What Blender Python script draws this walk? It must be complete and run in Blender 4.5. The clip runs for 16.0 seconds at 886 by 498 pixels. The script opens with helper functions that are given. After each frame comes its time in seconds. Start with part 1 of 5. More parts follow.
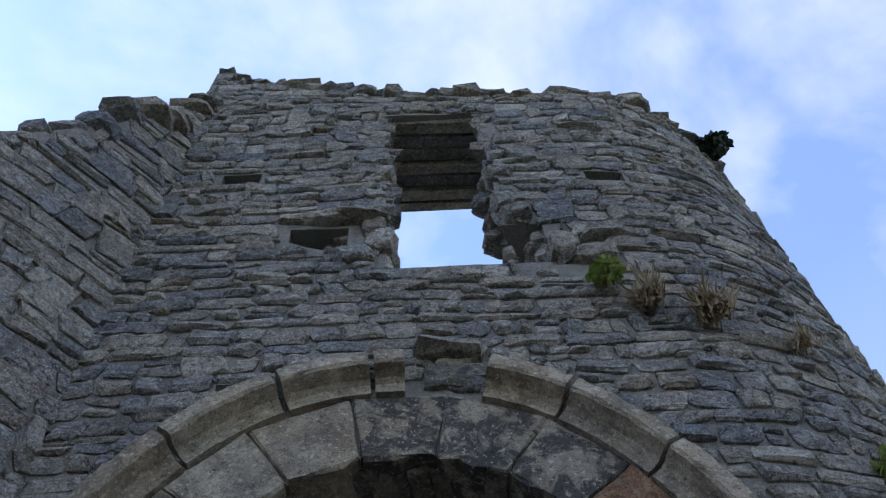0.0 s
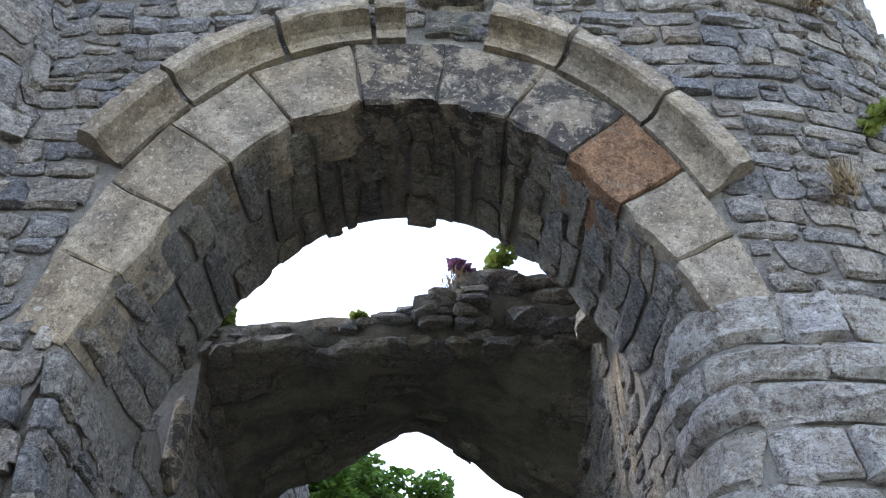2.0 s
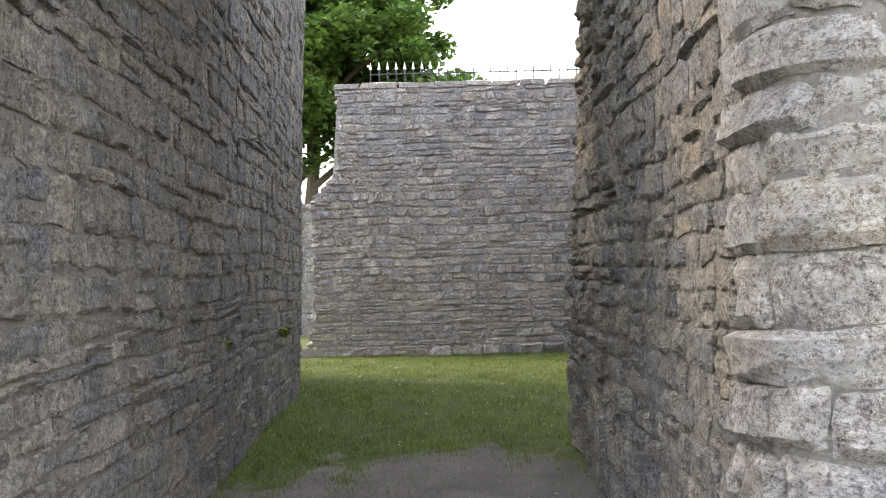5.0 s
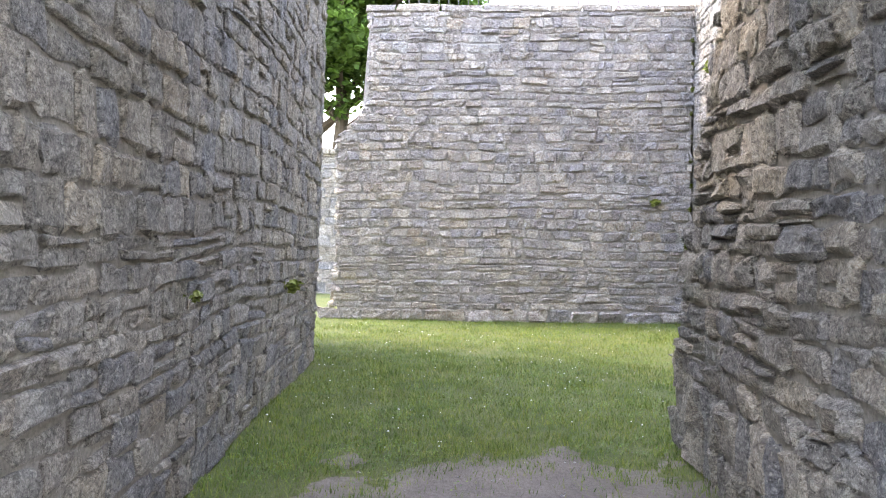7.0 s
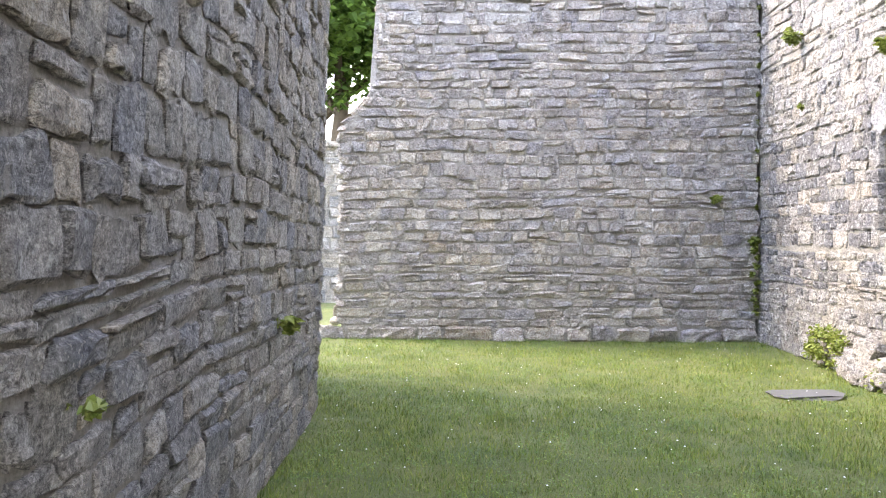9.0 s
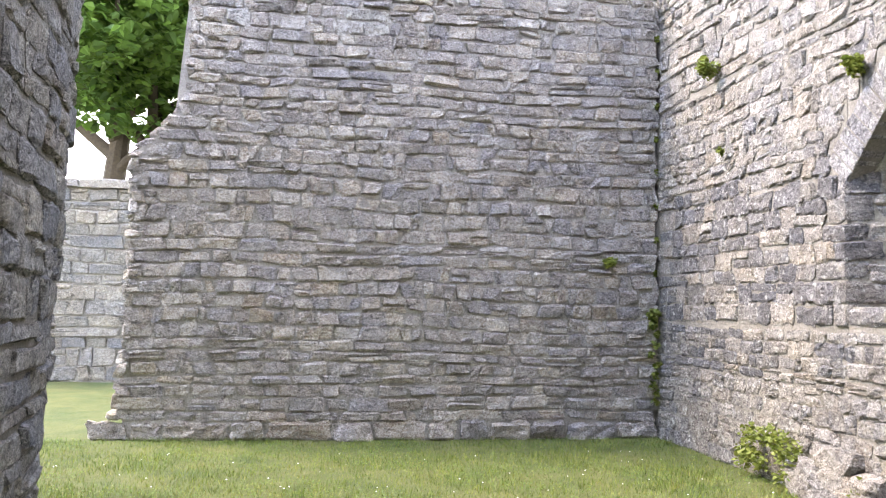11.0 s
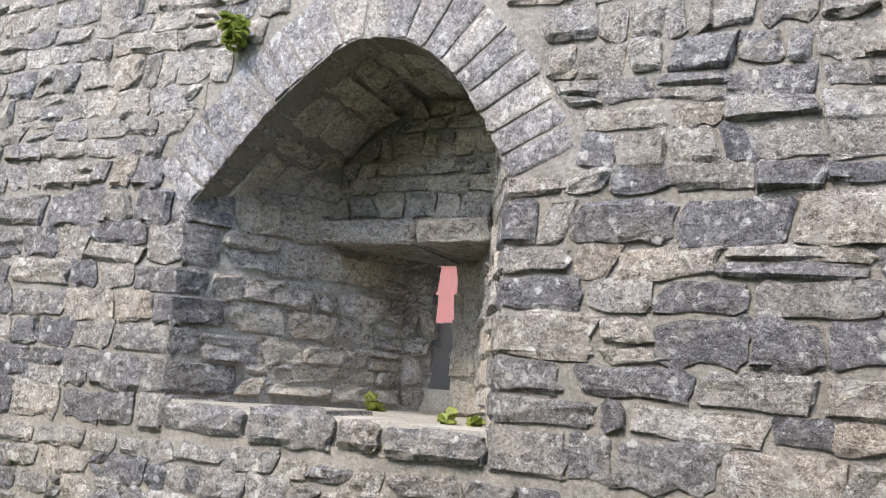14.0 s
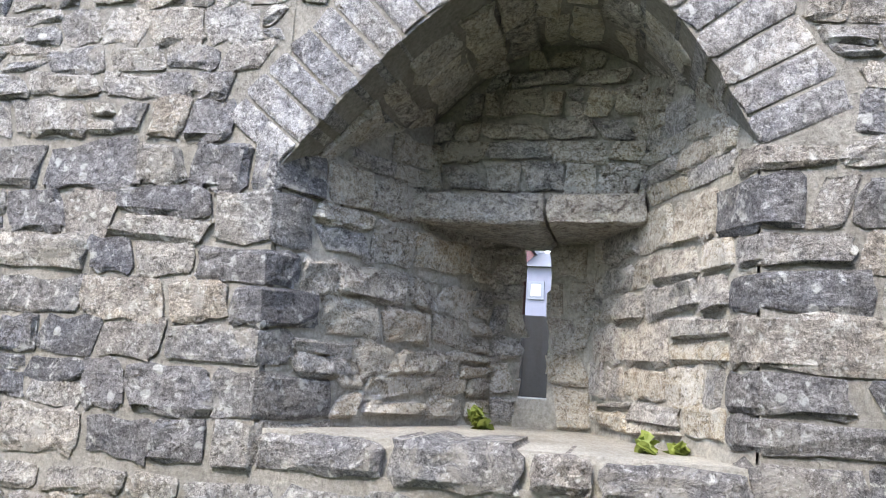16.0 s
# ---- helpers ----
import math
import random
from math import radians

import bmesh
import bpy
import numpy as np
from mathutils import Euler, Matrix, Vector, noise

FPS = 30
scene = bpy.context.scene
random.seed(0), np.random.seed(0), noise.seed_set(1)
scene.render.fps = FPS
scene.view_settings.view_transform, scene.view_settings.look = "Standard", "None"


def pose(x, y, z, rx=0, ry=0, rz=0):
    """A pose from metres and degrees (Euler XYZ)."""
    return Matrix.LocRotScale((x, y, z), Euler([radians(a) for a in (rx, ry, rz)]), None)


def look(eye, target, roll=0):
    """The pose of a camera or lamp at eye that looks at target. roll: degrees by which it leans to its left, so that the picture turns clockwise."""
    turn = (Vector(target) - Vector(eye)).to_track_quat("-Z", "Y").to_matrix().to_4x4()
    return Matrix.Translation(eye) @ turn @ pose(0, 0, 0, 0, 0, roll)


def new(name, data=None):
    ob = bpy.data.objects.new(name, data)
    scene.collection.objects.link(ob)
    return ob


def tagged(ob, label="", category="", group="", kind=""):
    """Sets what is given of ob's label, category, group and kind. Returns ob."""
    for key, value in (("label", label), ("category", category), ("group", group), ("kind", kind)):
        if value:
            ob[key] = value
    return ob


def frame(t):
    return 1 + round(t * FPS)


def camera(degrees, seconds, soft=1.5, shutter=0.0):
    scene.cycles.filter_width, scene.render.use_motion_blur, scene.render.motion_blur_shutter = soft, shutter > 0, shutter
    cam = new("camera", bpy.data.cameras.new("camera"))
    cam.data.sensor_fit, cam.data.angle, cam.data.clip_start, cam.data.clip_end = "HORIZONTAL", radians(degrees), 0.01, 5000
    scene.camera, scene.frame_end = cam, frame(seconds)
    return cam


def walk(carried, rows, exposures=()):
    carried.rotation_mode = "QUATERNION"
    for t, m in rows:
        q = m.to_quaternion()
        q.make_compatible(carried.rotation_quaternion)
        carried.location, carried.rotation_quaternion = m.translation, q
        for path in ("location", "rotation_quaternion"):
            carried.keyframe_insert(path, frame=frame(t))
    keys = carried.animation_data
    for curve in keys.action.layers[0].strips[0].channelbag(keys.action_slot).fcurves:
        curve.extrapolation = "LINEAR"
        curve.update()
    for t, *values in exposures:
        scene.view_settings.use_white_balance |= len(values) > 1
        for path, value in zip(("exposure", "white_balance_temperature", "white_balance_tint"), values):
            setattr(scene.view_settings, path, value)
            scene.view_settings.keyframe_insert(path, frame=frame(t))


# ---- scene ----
cam = camera(56.9, 16.0, soft=1.1)
PATH = [
    (0, (0.235, -0.271, 1.73), (0.3, 0.779, 3.431), -5.3),
    (0.5, (0.256, -0.273, 1.725), (0.3, 0.92, 3.329), -4.2),
    (1, (0.225, -0.248, 1.689), (0.276, 1.072, 3.191), -3.6),
    (1.5, (0.21, -0.238, 1.66), (0.26, 1.229, 3.019), -2.9),
    (2, (0.219, -0.22, 1.629), (0.264, 1.407, 2.791), -2.2),
    (2.5, (0.214, -0.186, 1.583), (0.25, 1.563, 2.553), -1.7),
    (2.8, (0.193, -0.177, 1.576), (0.235, 1.631, 2.431), -2.4),
    (3, (0.217, -0.151, 1.554), (0.251, 1.689, 2.337), -1.6),
    (3.5, (0.219, -0.108, 1.507), (0.272, 1.817, 2.046), -1.2),
    (4, (0.257, -0.054, 1.451), (0.312, 1.926, 1.729), -1.0),
    (4.5, (0.335, 0.031, 1.405), (0.36, 2.027, 1.526), -1.3),
    (5, (0.296, 0.232, 1.36), (0.29, 2.23, 1.425), -1.4),
    (5.2, (0.23, 0.386, 1.354), (0.197, 2.385, 1.386), -1.3),
    (7.3, (0.034, 2.355, 1.208), (-0.041, 4.353, 1.172), 0.7),
    (7.5, (-0.002, 2.538, 1.236), (-0.071, 4.536, 1.192), 0.2),
    (8, (-0.016, 3.011, 1.406), (-0.086, 5.01, 1.367), 0.2),
    (8.2, (-0.071, 3.178, 1.391), (-0.142, 5.176, 1.35), 0.2),
    (10.3, (-0.546, 5.492, 1.296), (-0.505, 7.491, 1.349), 0.5),
    (10.5, (-0.49, 5.753, 1.298), (-0.388, 7.749, 1.377), 0.8),
    (11, (-0.362, 6.296, 1.308), (-0.028, 8.263, 1.448), 1.3),
    (11.5, (-0.251, 6.825, 1.356), (0.304, 8.743, 1.482), 2.1),
    (11.7, (-0.203, 6.952, 1.35), (0.43, 8.845, 1.484), 2.2),
    (12, (-0.103, 7.206, 1.349), (0.714, 9.027, 1.469), 2.3),
    (12.5, (0.115, 7.635, 1.408), (1.293, 9.244, 1.568), 3.5),
    (13, (0.217, 8.062, 1.434), (1.729, 9.35, 1.664), 4.1),
    (13.5, (0.337, 8.407, 1.447), (2.057, 9.385, 1.737), 4.8),
    (14, (0.568, 8.796, 1.522), (2.351, 9.641, 1.847), 4.6),
    (14.5, (0.673, 9.158, 1.527), (2.491, 9.924, 1.858), 4.2),
    (15, (0.722, 9.565, 1.546), (2.552, 10.302, 1.876), 4.2),
    (15.5, (0.816, 9.922, 1.527), (2.675, 10.594, 1.835), 4.4),
    (16, (0.876, 10.202, 1.572), (2.797, 10.667, 1.874), 3.7),
]
EXPOSURES = [(0, 0.45, 6150, 12), (0.5, 0.82, 6350, 12), (1.0, 1.36, 6550, 12), (1.5, 1.7, 6550, 12), (3.0, 1.88, 7300, 12), (4.5, 2.34, 8000, 14), (5.0, 2.55, 8400, 14), (7.5, 3.7, 7900, 16), (8.2, 3.7, 7900, 16), (10.5, 3.35, 7900, 17), (12.0, 3.2, 8100, 17), (13.0, 2.83, 8000, 14), (14.0, 2.83, 7650, 12), (16, 3.0, 7300, 11)]
walk(cam, [(t, look(eye, target, roll)) for t, eye, target, roll in PATH], EXPOSURES)

# ---- sky and sun ----
SUN_ELEV, SUN_AZ = radians(50), radians(288)   # azimuth clockwise from +y
world = bpy.data.worlds.new("sky")
scene.world = world
world.use_nodes = True


def sky_nodes():
    nt = world.node_tree
    N, L = nt.nodes, nt.links
    N.clear()
    out, bg = N.new("ShaderNodeOutputWorld"), N.new("ShaderNodeBackground")
    sky = N.new("ShaderNodeTexSky")
    sky.sky_type, sky.sun_disc = "NISHITA", False
    sky.sun_elevation, sky.sun_rotation = SUN_ELEV, SUN_AZ
    sky.air_density, sky.dust_density = 1.0, 0.1
    co = N.new("ShaderNodeTexCoord")
    mp = N.new("ShaderNodeMapping")
    mp.inputs["Scale"].default_value = (1.0, 1.0, 1.6)
    mp.inputs["Location"].default_value = (0.2, 2.1, 0.9)
    cl = N.new("ShaderNodeTexNoise")
    cl.inputs["Scale"].default_value, cl.inputs["Detail"].default_value = 2.1, 8
    cl.inputs["Roughness"].default_value, cl.inputs["Distortion"].default_value = 0.52, 0.25
    rp = N.new("ShaderNodeValToRGB")
    rp.color_ramp.elements[0].position, rp.color_ramp.elements[1].position = 0.45, 0.68
    rp.color_ramp.elements[0].color = (0.08, 0.08, 0.08, 1)
    rp.color_ramp.elements[1].color = (0.93, 0.93, 0.93, 1)
    # thicker haze and cloud near the horizon
    sp = N.new("ShaderNodeSeparateXYZ")
    mr = N.new("ShaderNodeMapRange")
    mr.inputs[1].default_value, mr.inputs[2].default_value = 0.1, 0.85
    mr.inputs[3].default_value, mr.inputs[4].default_value = 0.6, 0.0
    mx0 = N.new("ShaderNodeMath")
    mx0.operation = "MAXIMUM"
    mix = N.new("ShaderNodeMixRGB")
    mix.inputs[2].default_value = (6.1, 6.35, 6.8, 1)
    L.new(co.outputs["Generated"], mp.inputs[0])
    L.new(mp.outputs[0], cl.inputs["Vector"])
    L.new(cl.outputs["Fac"], rp.inputs[0])
    L.new(co.outputs["Generated"], sp.inputs[0])
    L.new(sp.outputs[2], mr.inputs[0])
    L.new(rp.outputs[0], mx0.inputs[0])
    L.new(mr.outputs[0], mx0.inputs[1])
    L.new(mx0.outputs[0], mix.inputs[0])
    clear = N.new("ShaderNodeMixRGB")
    clear.blend_type = "MULTIPLY"
    clear.inputs[0].default_value = 1.0
    clear.inputs[2].default_value = (1.7, 1.75, 1.9, 1)
    L.new(sky.outputs[0], clear.inputs[1])
    L.new(clear.outputs[0], mix.inputs[1])
    L.new(mix.outputs[0], bg.inputs[0])
    bg.inputs[1].default_value = 0.14
    L.new(bg.outputs[0], out.inputs[0])


sky_nodes()
sun = new("sun", bpy.data.lights.new("sun", "SUN"))
sun.data.energy, sun.data.angle, sun.data.color = 0.95, radians(20), (1.0, 0.95, 0.87)
sun.matrix_world = look((math.sin(SUN_AZ) * math.cos(SUN_ELEV) * 50, math.cos(SUN_AZ) * math.cos(SUN_ELEV) * 50, math.sin(SUN_ELEV) * 50), (0, 0, 0))


# ---- materials ----
def ramp(N, stops):
    r = N.new("ShaderNodeValToRGB")
    el = r.color_ramp.elements
    while len(el) < len(stops):
        el.new(0.5)
    for e, (p, c) in zip(el, stops):
        e.position, e.color = p, (*c, 1)
    return r


def noise_tex(N, L, src, scale, detail=6, rough=0.6, dist=0.0):
    n = N.new("ShaderNodeTexNoise")
    n.inputs["Scale"].default_value, n.inputs["Detail"].default_value = scale, detail
    n.inputs["Roughness"].default_value, n.inputs["Distortion"].default_value = rough, dist
    L.new(src, n.inputs["Vector"])
    return n.outputs["Fac"]


def mixed(N, L, kind, fac, a, b):
    m = N.new("ShaderNodeMixRGB")
    m.blend_type = kind
    for i, v in enumerate((fac, a, b)):
        if isinstance(v, bpy.types.NodeSocket):
            L.new(v, m.inputs[i])
        else:
            m.inputs[i].default_value = v if i == 0 else (*v, 1)
    return m.outputs[0]


def start_mat(name):
    m = bpy.data.materials.new(name)
    m.use_nodes = True
    N, L = m.node_tree.nodes, m.node_tree.links
    b = N["Principled BSDF"]
    geo = N.new("ShaderNodeNewGeometry")
    return m, N, L, b, geo


def rnd_socket(N, L, geo):
    """One random number for each stone, whether an object or an island of a joined mesh."""
    info = N.new("ShaderNodeObjectInfo")
    add, fr = N.new("ShaderNodeMath"), N.new("ShaderNodeMath")
    add.operation, fr.operation = "ADD", "FRACT"
    L.new(info.outputs["Random"], add.inputs[0])
    L.new(geo.outputs["Random Per Island"], add.inputs[1])
    L.new(add.outputs[0], fr.inputs[0])
    return fr.outputs[0]


def stone_mat(name, palette, lichen=0.35, lichen_col=(0.55, 0.55, 0.5), bump=0.9, rough=0.88, dark=0.45, moss=0.0, streak=1.5, smear=0.0, smear_col=(0.3, 0.28, 0.25), mottle=1.0):
    m, N, L, b, geo = start_mat(name)
    pos = geo.outputs["Position"]
    r = rnd_socket(N, L, geo)
    n = len(palette)
    rp = ramp(N, [((i + 0.5) / n, tuple(1.5 * k for k in c)) for i, c in enumerate(palette)])
    rp.color_ramp.interpolation = "LINEAR"
    L.new(r, rp.inputs[0])
    col = rp.outputs[0]
    # sediment bedding, slightly stretched along the courses
    mp = N.new("ShaderNodeMapping")
    mp.inputs["Scale"].default_value = (1, 1, streak)
    L.new(pos, mp.inputs[0])
    grain = noise_tex(N, L, mp.outputs[0], 19, 9, 0.72, 1.0)
    fine = noise_tex(N, L, pos, 95, 5, 0.75)
    ridge = noise_tex(N, L, mp.outputs[0], 9, 6, 0.62, 1.2)
    crack = ramped(N, L, ridge, 0.485, 0.5, (0, 0, 0), (1, 1, 1))
    crack2 = ramped(N, L, ridge, 0.5, 0.515, (1, 1, 1), (0, 0, 0))
    crack = mixed(N, L, "MULTIPLY", 1.0, crack, crack2)
    blotch = noise_tex(N, L, pos, 5.5, 5, 0.6, 0.6)
    big = noise_tex(N, L, pos, 0.8, 4, 0.55)
    drift = noise_tex(N, L, pos, 2.3, 4, 0.6, 0.8)
    col = mixed(N, L, "OVERLAY", 0.35, col, ramped(N, L, drift, 0.36, 0.64, (0.46, 0.475, 0.52), (0.60, 0.53, 0.44)))
    col = mixed(N, L, "OVERLAY", 0.8 * mottle, col, ramped(N, L, grain, 0.36, 0.64, (0.2, 0.2, 0.21), (0.78, 0.77, 0.75)))
    col = mixed(N, L, "MULTIPLY", crack, col, (0.5, 0.49, 0.48))
    col = mixed(N, L, "OVERLAY", 0.8 * mottle, col, ramped(N, L, fine, 0.34, 0.66, (0.25, 0.25, 0.25), (0.75, 0.75, 0.75)))
    tiny = noise_tex(N, L, pos, 230, 3, 0.7)
    col = mixed(N, L, "OVERLAY", 0.55 * mottle, col, ramped(N, L, tiny, 0.36, 0.64, (0.2, 0.2, 0.2), (0.8, 0.8, 0.8)))
    col = mixed(N, L, "MULTIPLY", dark, col, ramped(N, L, blotch, 0.36, 0.6, (0.5, 0.49, 0.5), (1, 1, 1)))
    col = mixed(N, L, "MULTIPLY", 0.5, col, ramped(N, L, big, 0.35, 0.65, (0.72, 0.72, 0.74), (1, 1, 1)))
    if moss:
        ms = noise_tex(N, L, pos, 3.1, 5, 0.65, 0.5)
        col = mixed(N, L, "MIX", ramped(N, L, ms, 0.6 - 0.1 * moss, 0.75, (0, 0, 0), (0.6 * moss,) * 3), col, (0.12, 0.13, 0.05))
    if lichen:
        lc = noise_tex(N, L, pos, 16, 6, 0.72, 0.3)
        lo = 0.66 - 0.16 * lichen
        col = mixed(N, L, "MIX", ramped(N, L, lc, lo, lo + 0.07, (0, 0, 0), (0.75, 0.75, 0.75)), col, lichen_col)
    if lichen > 0.3:
        vo = N.new("ShaderNodeTexVoronoi")
        vo.inputs["Scale"].default_value = 17
        wob, sc = N.new("ShaderNodeVectorMath"), N.new("ShaderNodeVectorMath")
        nz = N.new("ShaderNodeTexNoise")
        nz.inputs["Scale"].default_value, nz.inputs["Detail"].default_value = 30, 4
        L.new(pos, nz.inputs["Vector"])
        sc.operation, sc.inputs[1].default_value = "MULTIPLY", (0.035, 0.035, 0.035)
        L.new(nz.outputs["Color"], sc.inputs[0])
        L.new(pos, wob.inputs[0])
        L.new(sc.outputs[0], wob.inputs[1])
        L.new(wob.outputs[0], vo.inputs["Vector"])
        spot = ramped(N, L, vo.outputs["Distance"], 0.24, 0.32, (1, 1, 1), (0, 0, 0))
        cell = N.new("ShaderNodeSeparateColor")
        L.new(vo.outputs["Color"], cell.inputs[0])
        some = ramped(N, L, cell.outputs[0], 0.9 - 0.35 * lichen, 0.95 - 0.35 * lichen, (0, 0, 0), (0.75, 0.75, 0.75))
        patch = ramped(N, L, blotch, 0.46, 0.58, (0, 0, 0), (1, 1, 1))
        col = mixed(N, L, "MIX", mixed(N, L, "MULTIPLY", 1.0, mixed(N, L, "MULTIPLY", 1.0, spot, some), patch), col, lichen_col)
    if smear:
        sm = noise_tex(N, L, pos, 7.5, 7, 0.68, 0.7)
        lo = 0.66 - 0.2 * smear
        col = mixed(N, L, "MIX", ramped(N, L, sm, lo, lo + 0.08, (0, 0, 0), (0.8, 0.8, 0.8)), col, smear_col)
    pit = noise_tex(N, L, pos, 48, 3, 0.6)
    col = mixed(N, L, "MULTIPLY", ramped(N, L, pit, 0.33, 0.40, (0.75, 0.75, 0.75), (0, 0, 0)), col, (0.35, 0.34, 0.33))
    col = mixed(N, L, "MIX", ramped(N, L, pit, 0.60, 0.66, (0, 0, 0), (0.45, 0.45, 0.45)), col, tuple(min(0.7, 2.0 * max(k) + 0.08) for k in zip(*palette)))
    L.new(col, b.inputs["Base Color"])
    b.inputs["Roughness"].default_value = rough
    b.inputs["Specular IOR Level"].default_value = 0.25
    hsum = N.new("ShaderNodeMath")
    hsum.operation = "MULTIPLY_ADD"
    hsum.inputs[1].default_value = 0.35
    L.new(fine, hsum.inputs[0])
    L.new(grain, hsum.inputs[2])
    hcr = N.new("ShaderNodeMath")
    hcr.operation = "MULTIPLY_ADD"
    hcr.inputs[1].default_value = -0.35
    L.new(crack, hcr.inputs[0])
    L.new(hsum.outputs[0], hcr.inputs[2])
    bp = N.new("ShaderNodeBump")
    bp.inputs["Strength"].default_value, bp.inputs["Distance"].default_value = bump, 0.06
    L.new(hcr.outputs[0], bp.inputs["Height"])
    L.new(bp.outputs[0], b.inputs["Normal"])
    return m


def ramped(N, L, fac, lo, hi, a, c):
    r = ramp(N, [(lo, a), (hi, c)])
    L.new(fac, r.inputs[0])
    return r.outputs[0]


def mortar_mat(name, col, col2, bump=1.0):
    m, N, L, b, geo = start_mat(name)
    pos = geo.outputs["Position"]
    a = noise_tex(N, L, pos, 3.2, 6, 0.65, 0.5)
    g = noise_tex(N, L, pos, 55, 7, 0.75)
    c = ramped(N, L, a, 0.35, 0.65, tuple(1.25 * k for k in col), tuple(1.25 * k for k in col2))
    c = mixed(N, L, "OVERLAY", 0.6, c, ramped(N, L, g, 0.3, 0.7, (0.2, 0.2, 0.2), (0.8, 0.8, 0.8)))
    L.new(c, b.inputs["Base Color"])
    b.inputs["Roughness"].default_value = 0.95
    b.inputs["Specular IOR Level"].default_value = 0.15
    bp = N.new("ShaderNodeBump")
    bp.inputs["Strength"].default_value, bp.inputs["Distance"].default_value = bump, 0.03
    L.new(g, bp.inputs["Height"])
    L.new(bp.outputs[0], b.inputs["Normal"])
    return m


def leaf_mat(name, a, c, trans=0.35):
    m, N, L, b, geo = start_mat(name)
    r = ramp(N, [(0.0, a), (1.0, c)])
    L.new(geo.outputs["Random Per Island"], r.inputs[0])
    big = noise_tex(N, L, geo.outputs["Position"], 0.9, 3, 0.5)
    col = mixed(N, L, "MULTIPLY", 0.6, r.outputs[0], ramped(N, L, big, 0.35, 0.65, (0.6, 0.65, 0.6), (1, 1, 1)))
    L.new(col, b.inputs["Base Color"])
    b.inputs["Roughness"].default_value = 0.55
    tr, mx = N.new("ShaderNodeBsdfTranslucent"), N.new("ShaderNodeMixShader")
    L.new(col, tr.inputs[0])
    mx.inputs[0].default_value = trans
    L.new(b.outputs[0], mx.inputs[1])
    L.new(tr.outputs[0], mx.inputs[2])
    L.new(mx.outputs[0], N["Material Output"].inputs[0])
    return m


def plain_mat(name, col, rough=0.7, metal=0.0, var=0.3, scale=14):
    m, N, L, b, geo = start_mat(name)
    n = noise_tex(N, L, geo.outputs["Position"], scale, 6, 0.65)
    c = mixed(N, L, "MULTIPLY", var, col, ramped(N, L, n, 0.3, 0.7, (0.45, 0.44, 0.43), (1, 1, 1)))
    L.new(c, b.inputs["Base Color"])
    b.inputs["Roughness"].default_value, b.inputs["Metallic"].default_value = rough, metal
    bp = N.new("ShaderNodeBump")
    bp.inputs["Strength"].default_value, bp.inputs["Distance"].default_value = 0.3, 0.01
    L.new(n, bp.inputs["Height"])
    L.new(bp.outputs[0], b.inputs["Normal"])
    return m


GREY = [(0.22, 0.22, 0.225), (0.31, 0.285, 0.25), (0.25, 0.25, 0.252), (0.36, 0.33, 0.28), (0.17, 0.175, 0.188), (0.32, 0.295, 0.262), (0.26, 0.23, 0.195), (0.40, 0.375, 0.335)]
WARM = [(0.19, 0.186, 0.18), (0.26, 0.247, 0.228), (0.155, 0.156, 0.162), (0.285, 0.27, 0.248), (0.225, 0.208, 0.187), (0.175, 0.175, 0.18), (0.30, 0.29, 0.275), (0.24, 0.22, 0.195)]
LILAC = [(0.297, 0.275, 0.261), (0.374, 0.348, 0.319), (0.253, 0.244, 0.248), (0.385, 0.354, 0.314), (0.319, 0.292, 0.264), (0.275, 0.267, 0.275), (0.440, 0.415, 0.380), (0.352, 0.310, 0.259), (0.264, 0.251, 0.242), (0.407, 0.377, 0.341)]
front_stone = stone_mat("weathered_grey_limestone", GREY, 0.25, moss=0.25)
passage_stone = stone_mat("damp_grey_brown_limestone", [(0.21, 0.202, 0.182), (0.27, 0.255, 0.226), (0.175, 0.178, 0.182), (0.30, 0.277, 0.236), (0.235, 0.216, 0.188), (0.185, 0.186, 0.188)], 0.3, moss=0.2, smear=0.5, smear_col=(0.285, 0.268, 0.235))
pier_stone = stone_mat("pale_worn_limestone", [(0.36, 0.34, 0.31), (0.42, 0.40, 0.37), (0.33, 0.32, 0.31), (0.40, 0.37, 0.32)], 0.75, smear=0.5, smear_col=(0.46, 0.42, 0.37), mottle=1.2)
far_stone = stone_mat("lilac_grey_limestone", LILAC, 0.2, smear=0.6, smear_col=(0.34, 0.315, 0.29))
court_stone = stone_mat("light_lichened_limestone", WARM, 0.5, (0.62, 0.61, 0.57), smear=0.6, smear_col=(0.36, 0.335, 0.30))
# Lighter than the court stone, to make up for light missing in the niche.
niche_stone = stone_mat("lightened_buff_limestone", [(0.37, 0.35, 0.31), (0.46, 0.435, 0.39), (0.27, 0.268, 0.265), (0.42, 0.385, 0.325), (0.31, 0.30, 0.285)], 0.4, moss=0.2, dark=0.3, smear=0.5, smear_col=(0.5, 0.475, 0.42))
slate_dark = stone_mat("dark_slate_grey_limestone", [(0.12, 0.122, 0.13), (0.15, 0.15, 0.158), (0.10, 0.103, 0.115), (0.17, 0.167, 0.165)], 0.6, (0.55, 0.55, 0.53), smear=0.3, smear_col=(0.27, 0.26, 0.24))
arch_stone = stone_mat("dressed_buff_sandstone", [(0.235, 0.198, 0.145), (0.28, 0.24, 0.18), (0.25, 0.218, 0.168), (0.215, 0.18, 0.132)], 0.22, streak=1.0, bump=0.5, dark=0.9, mottle=0.5, smear=0.35, smear_col=(0.15, 0.12, 0.085))
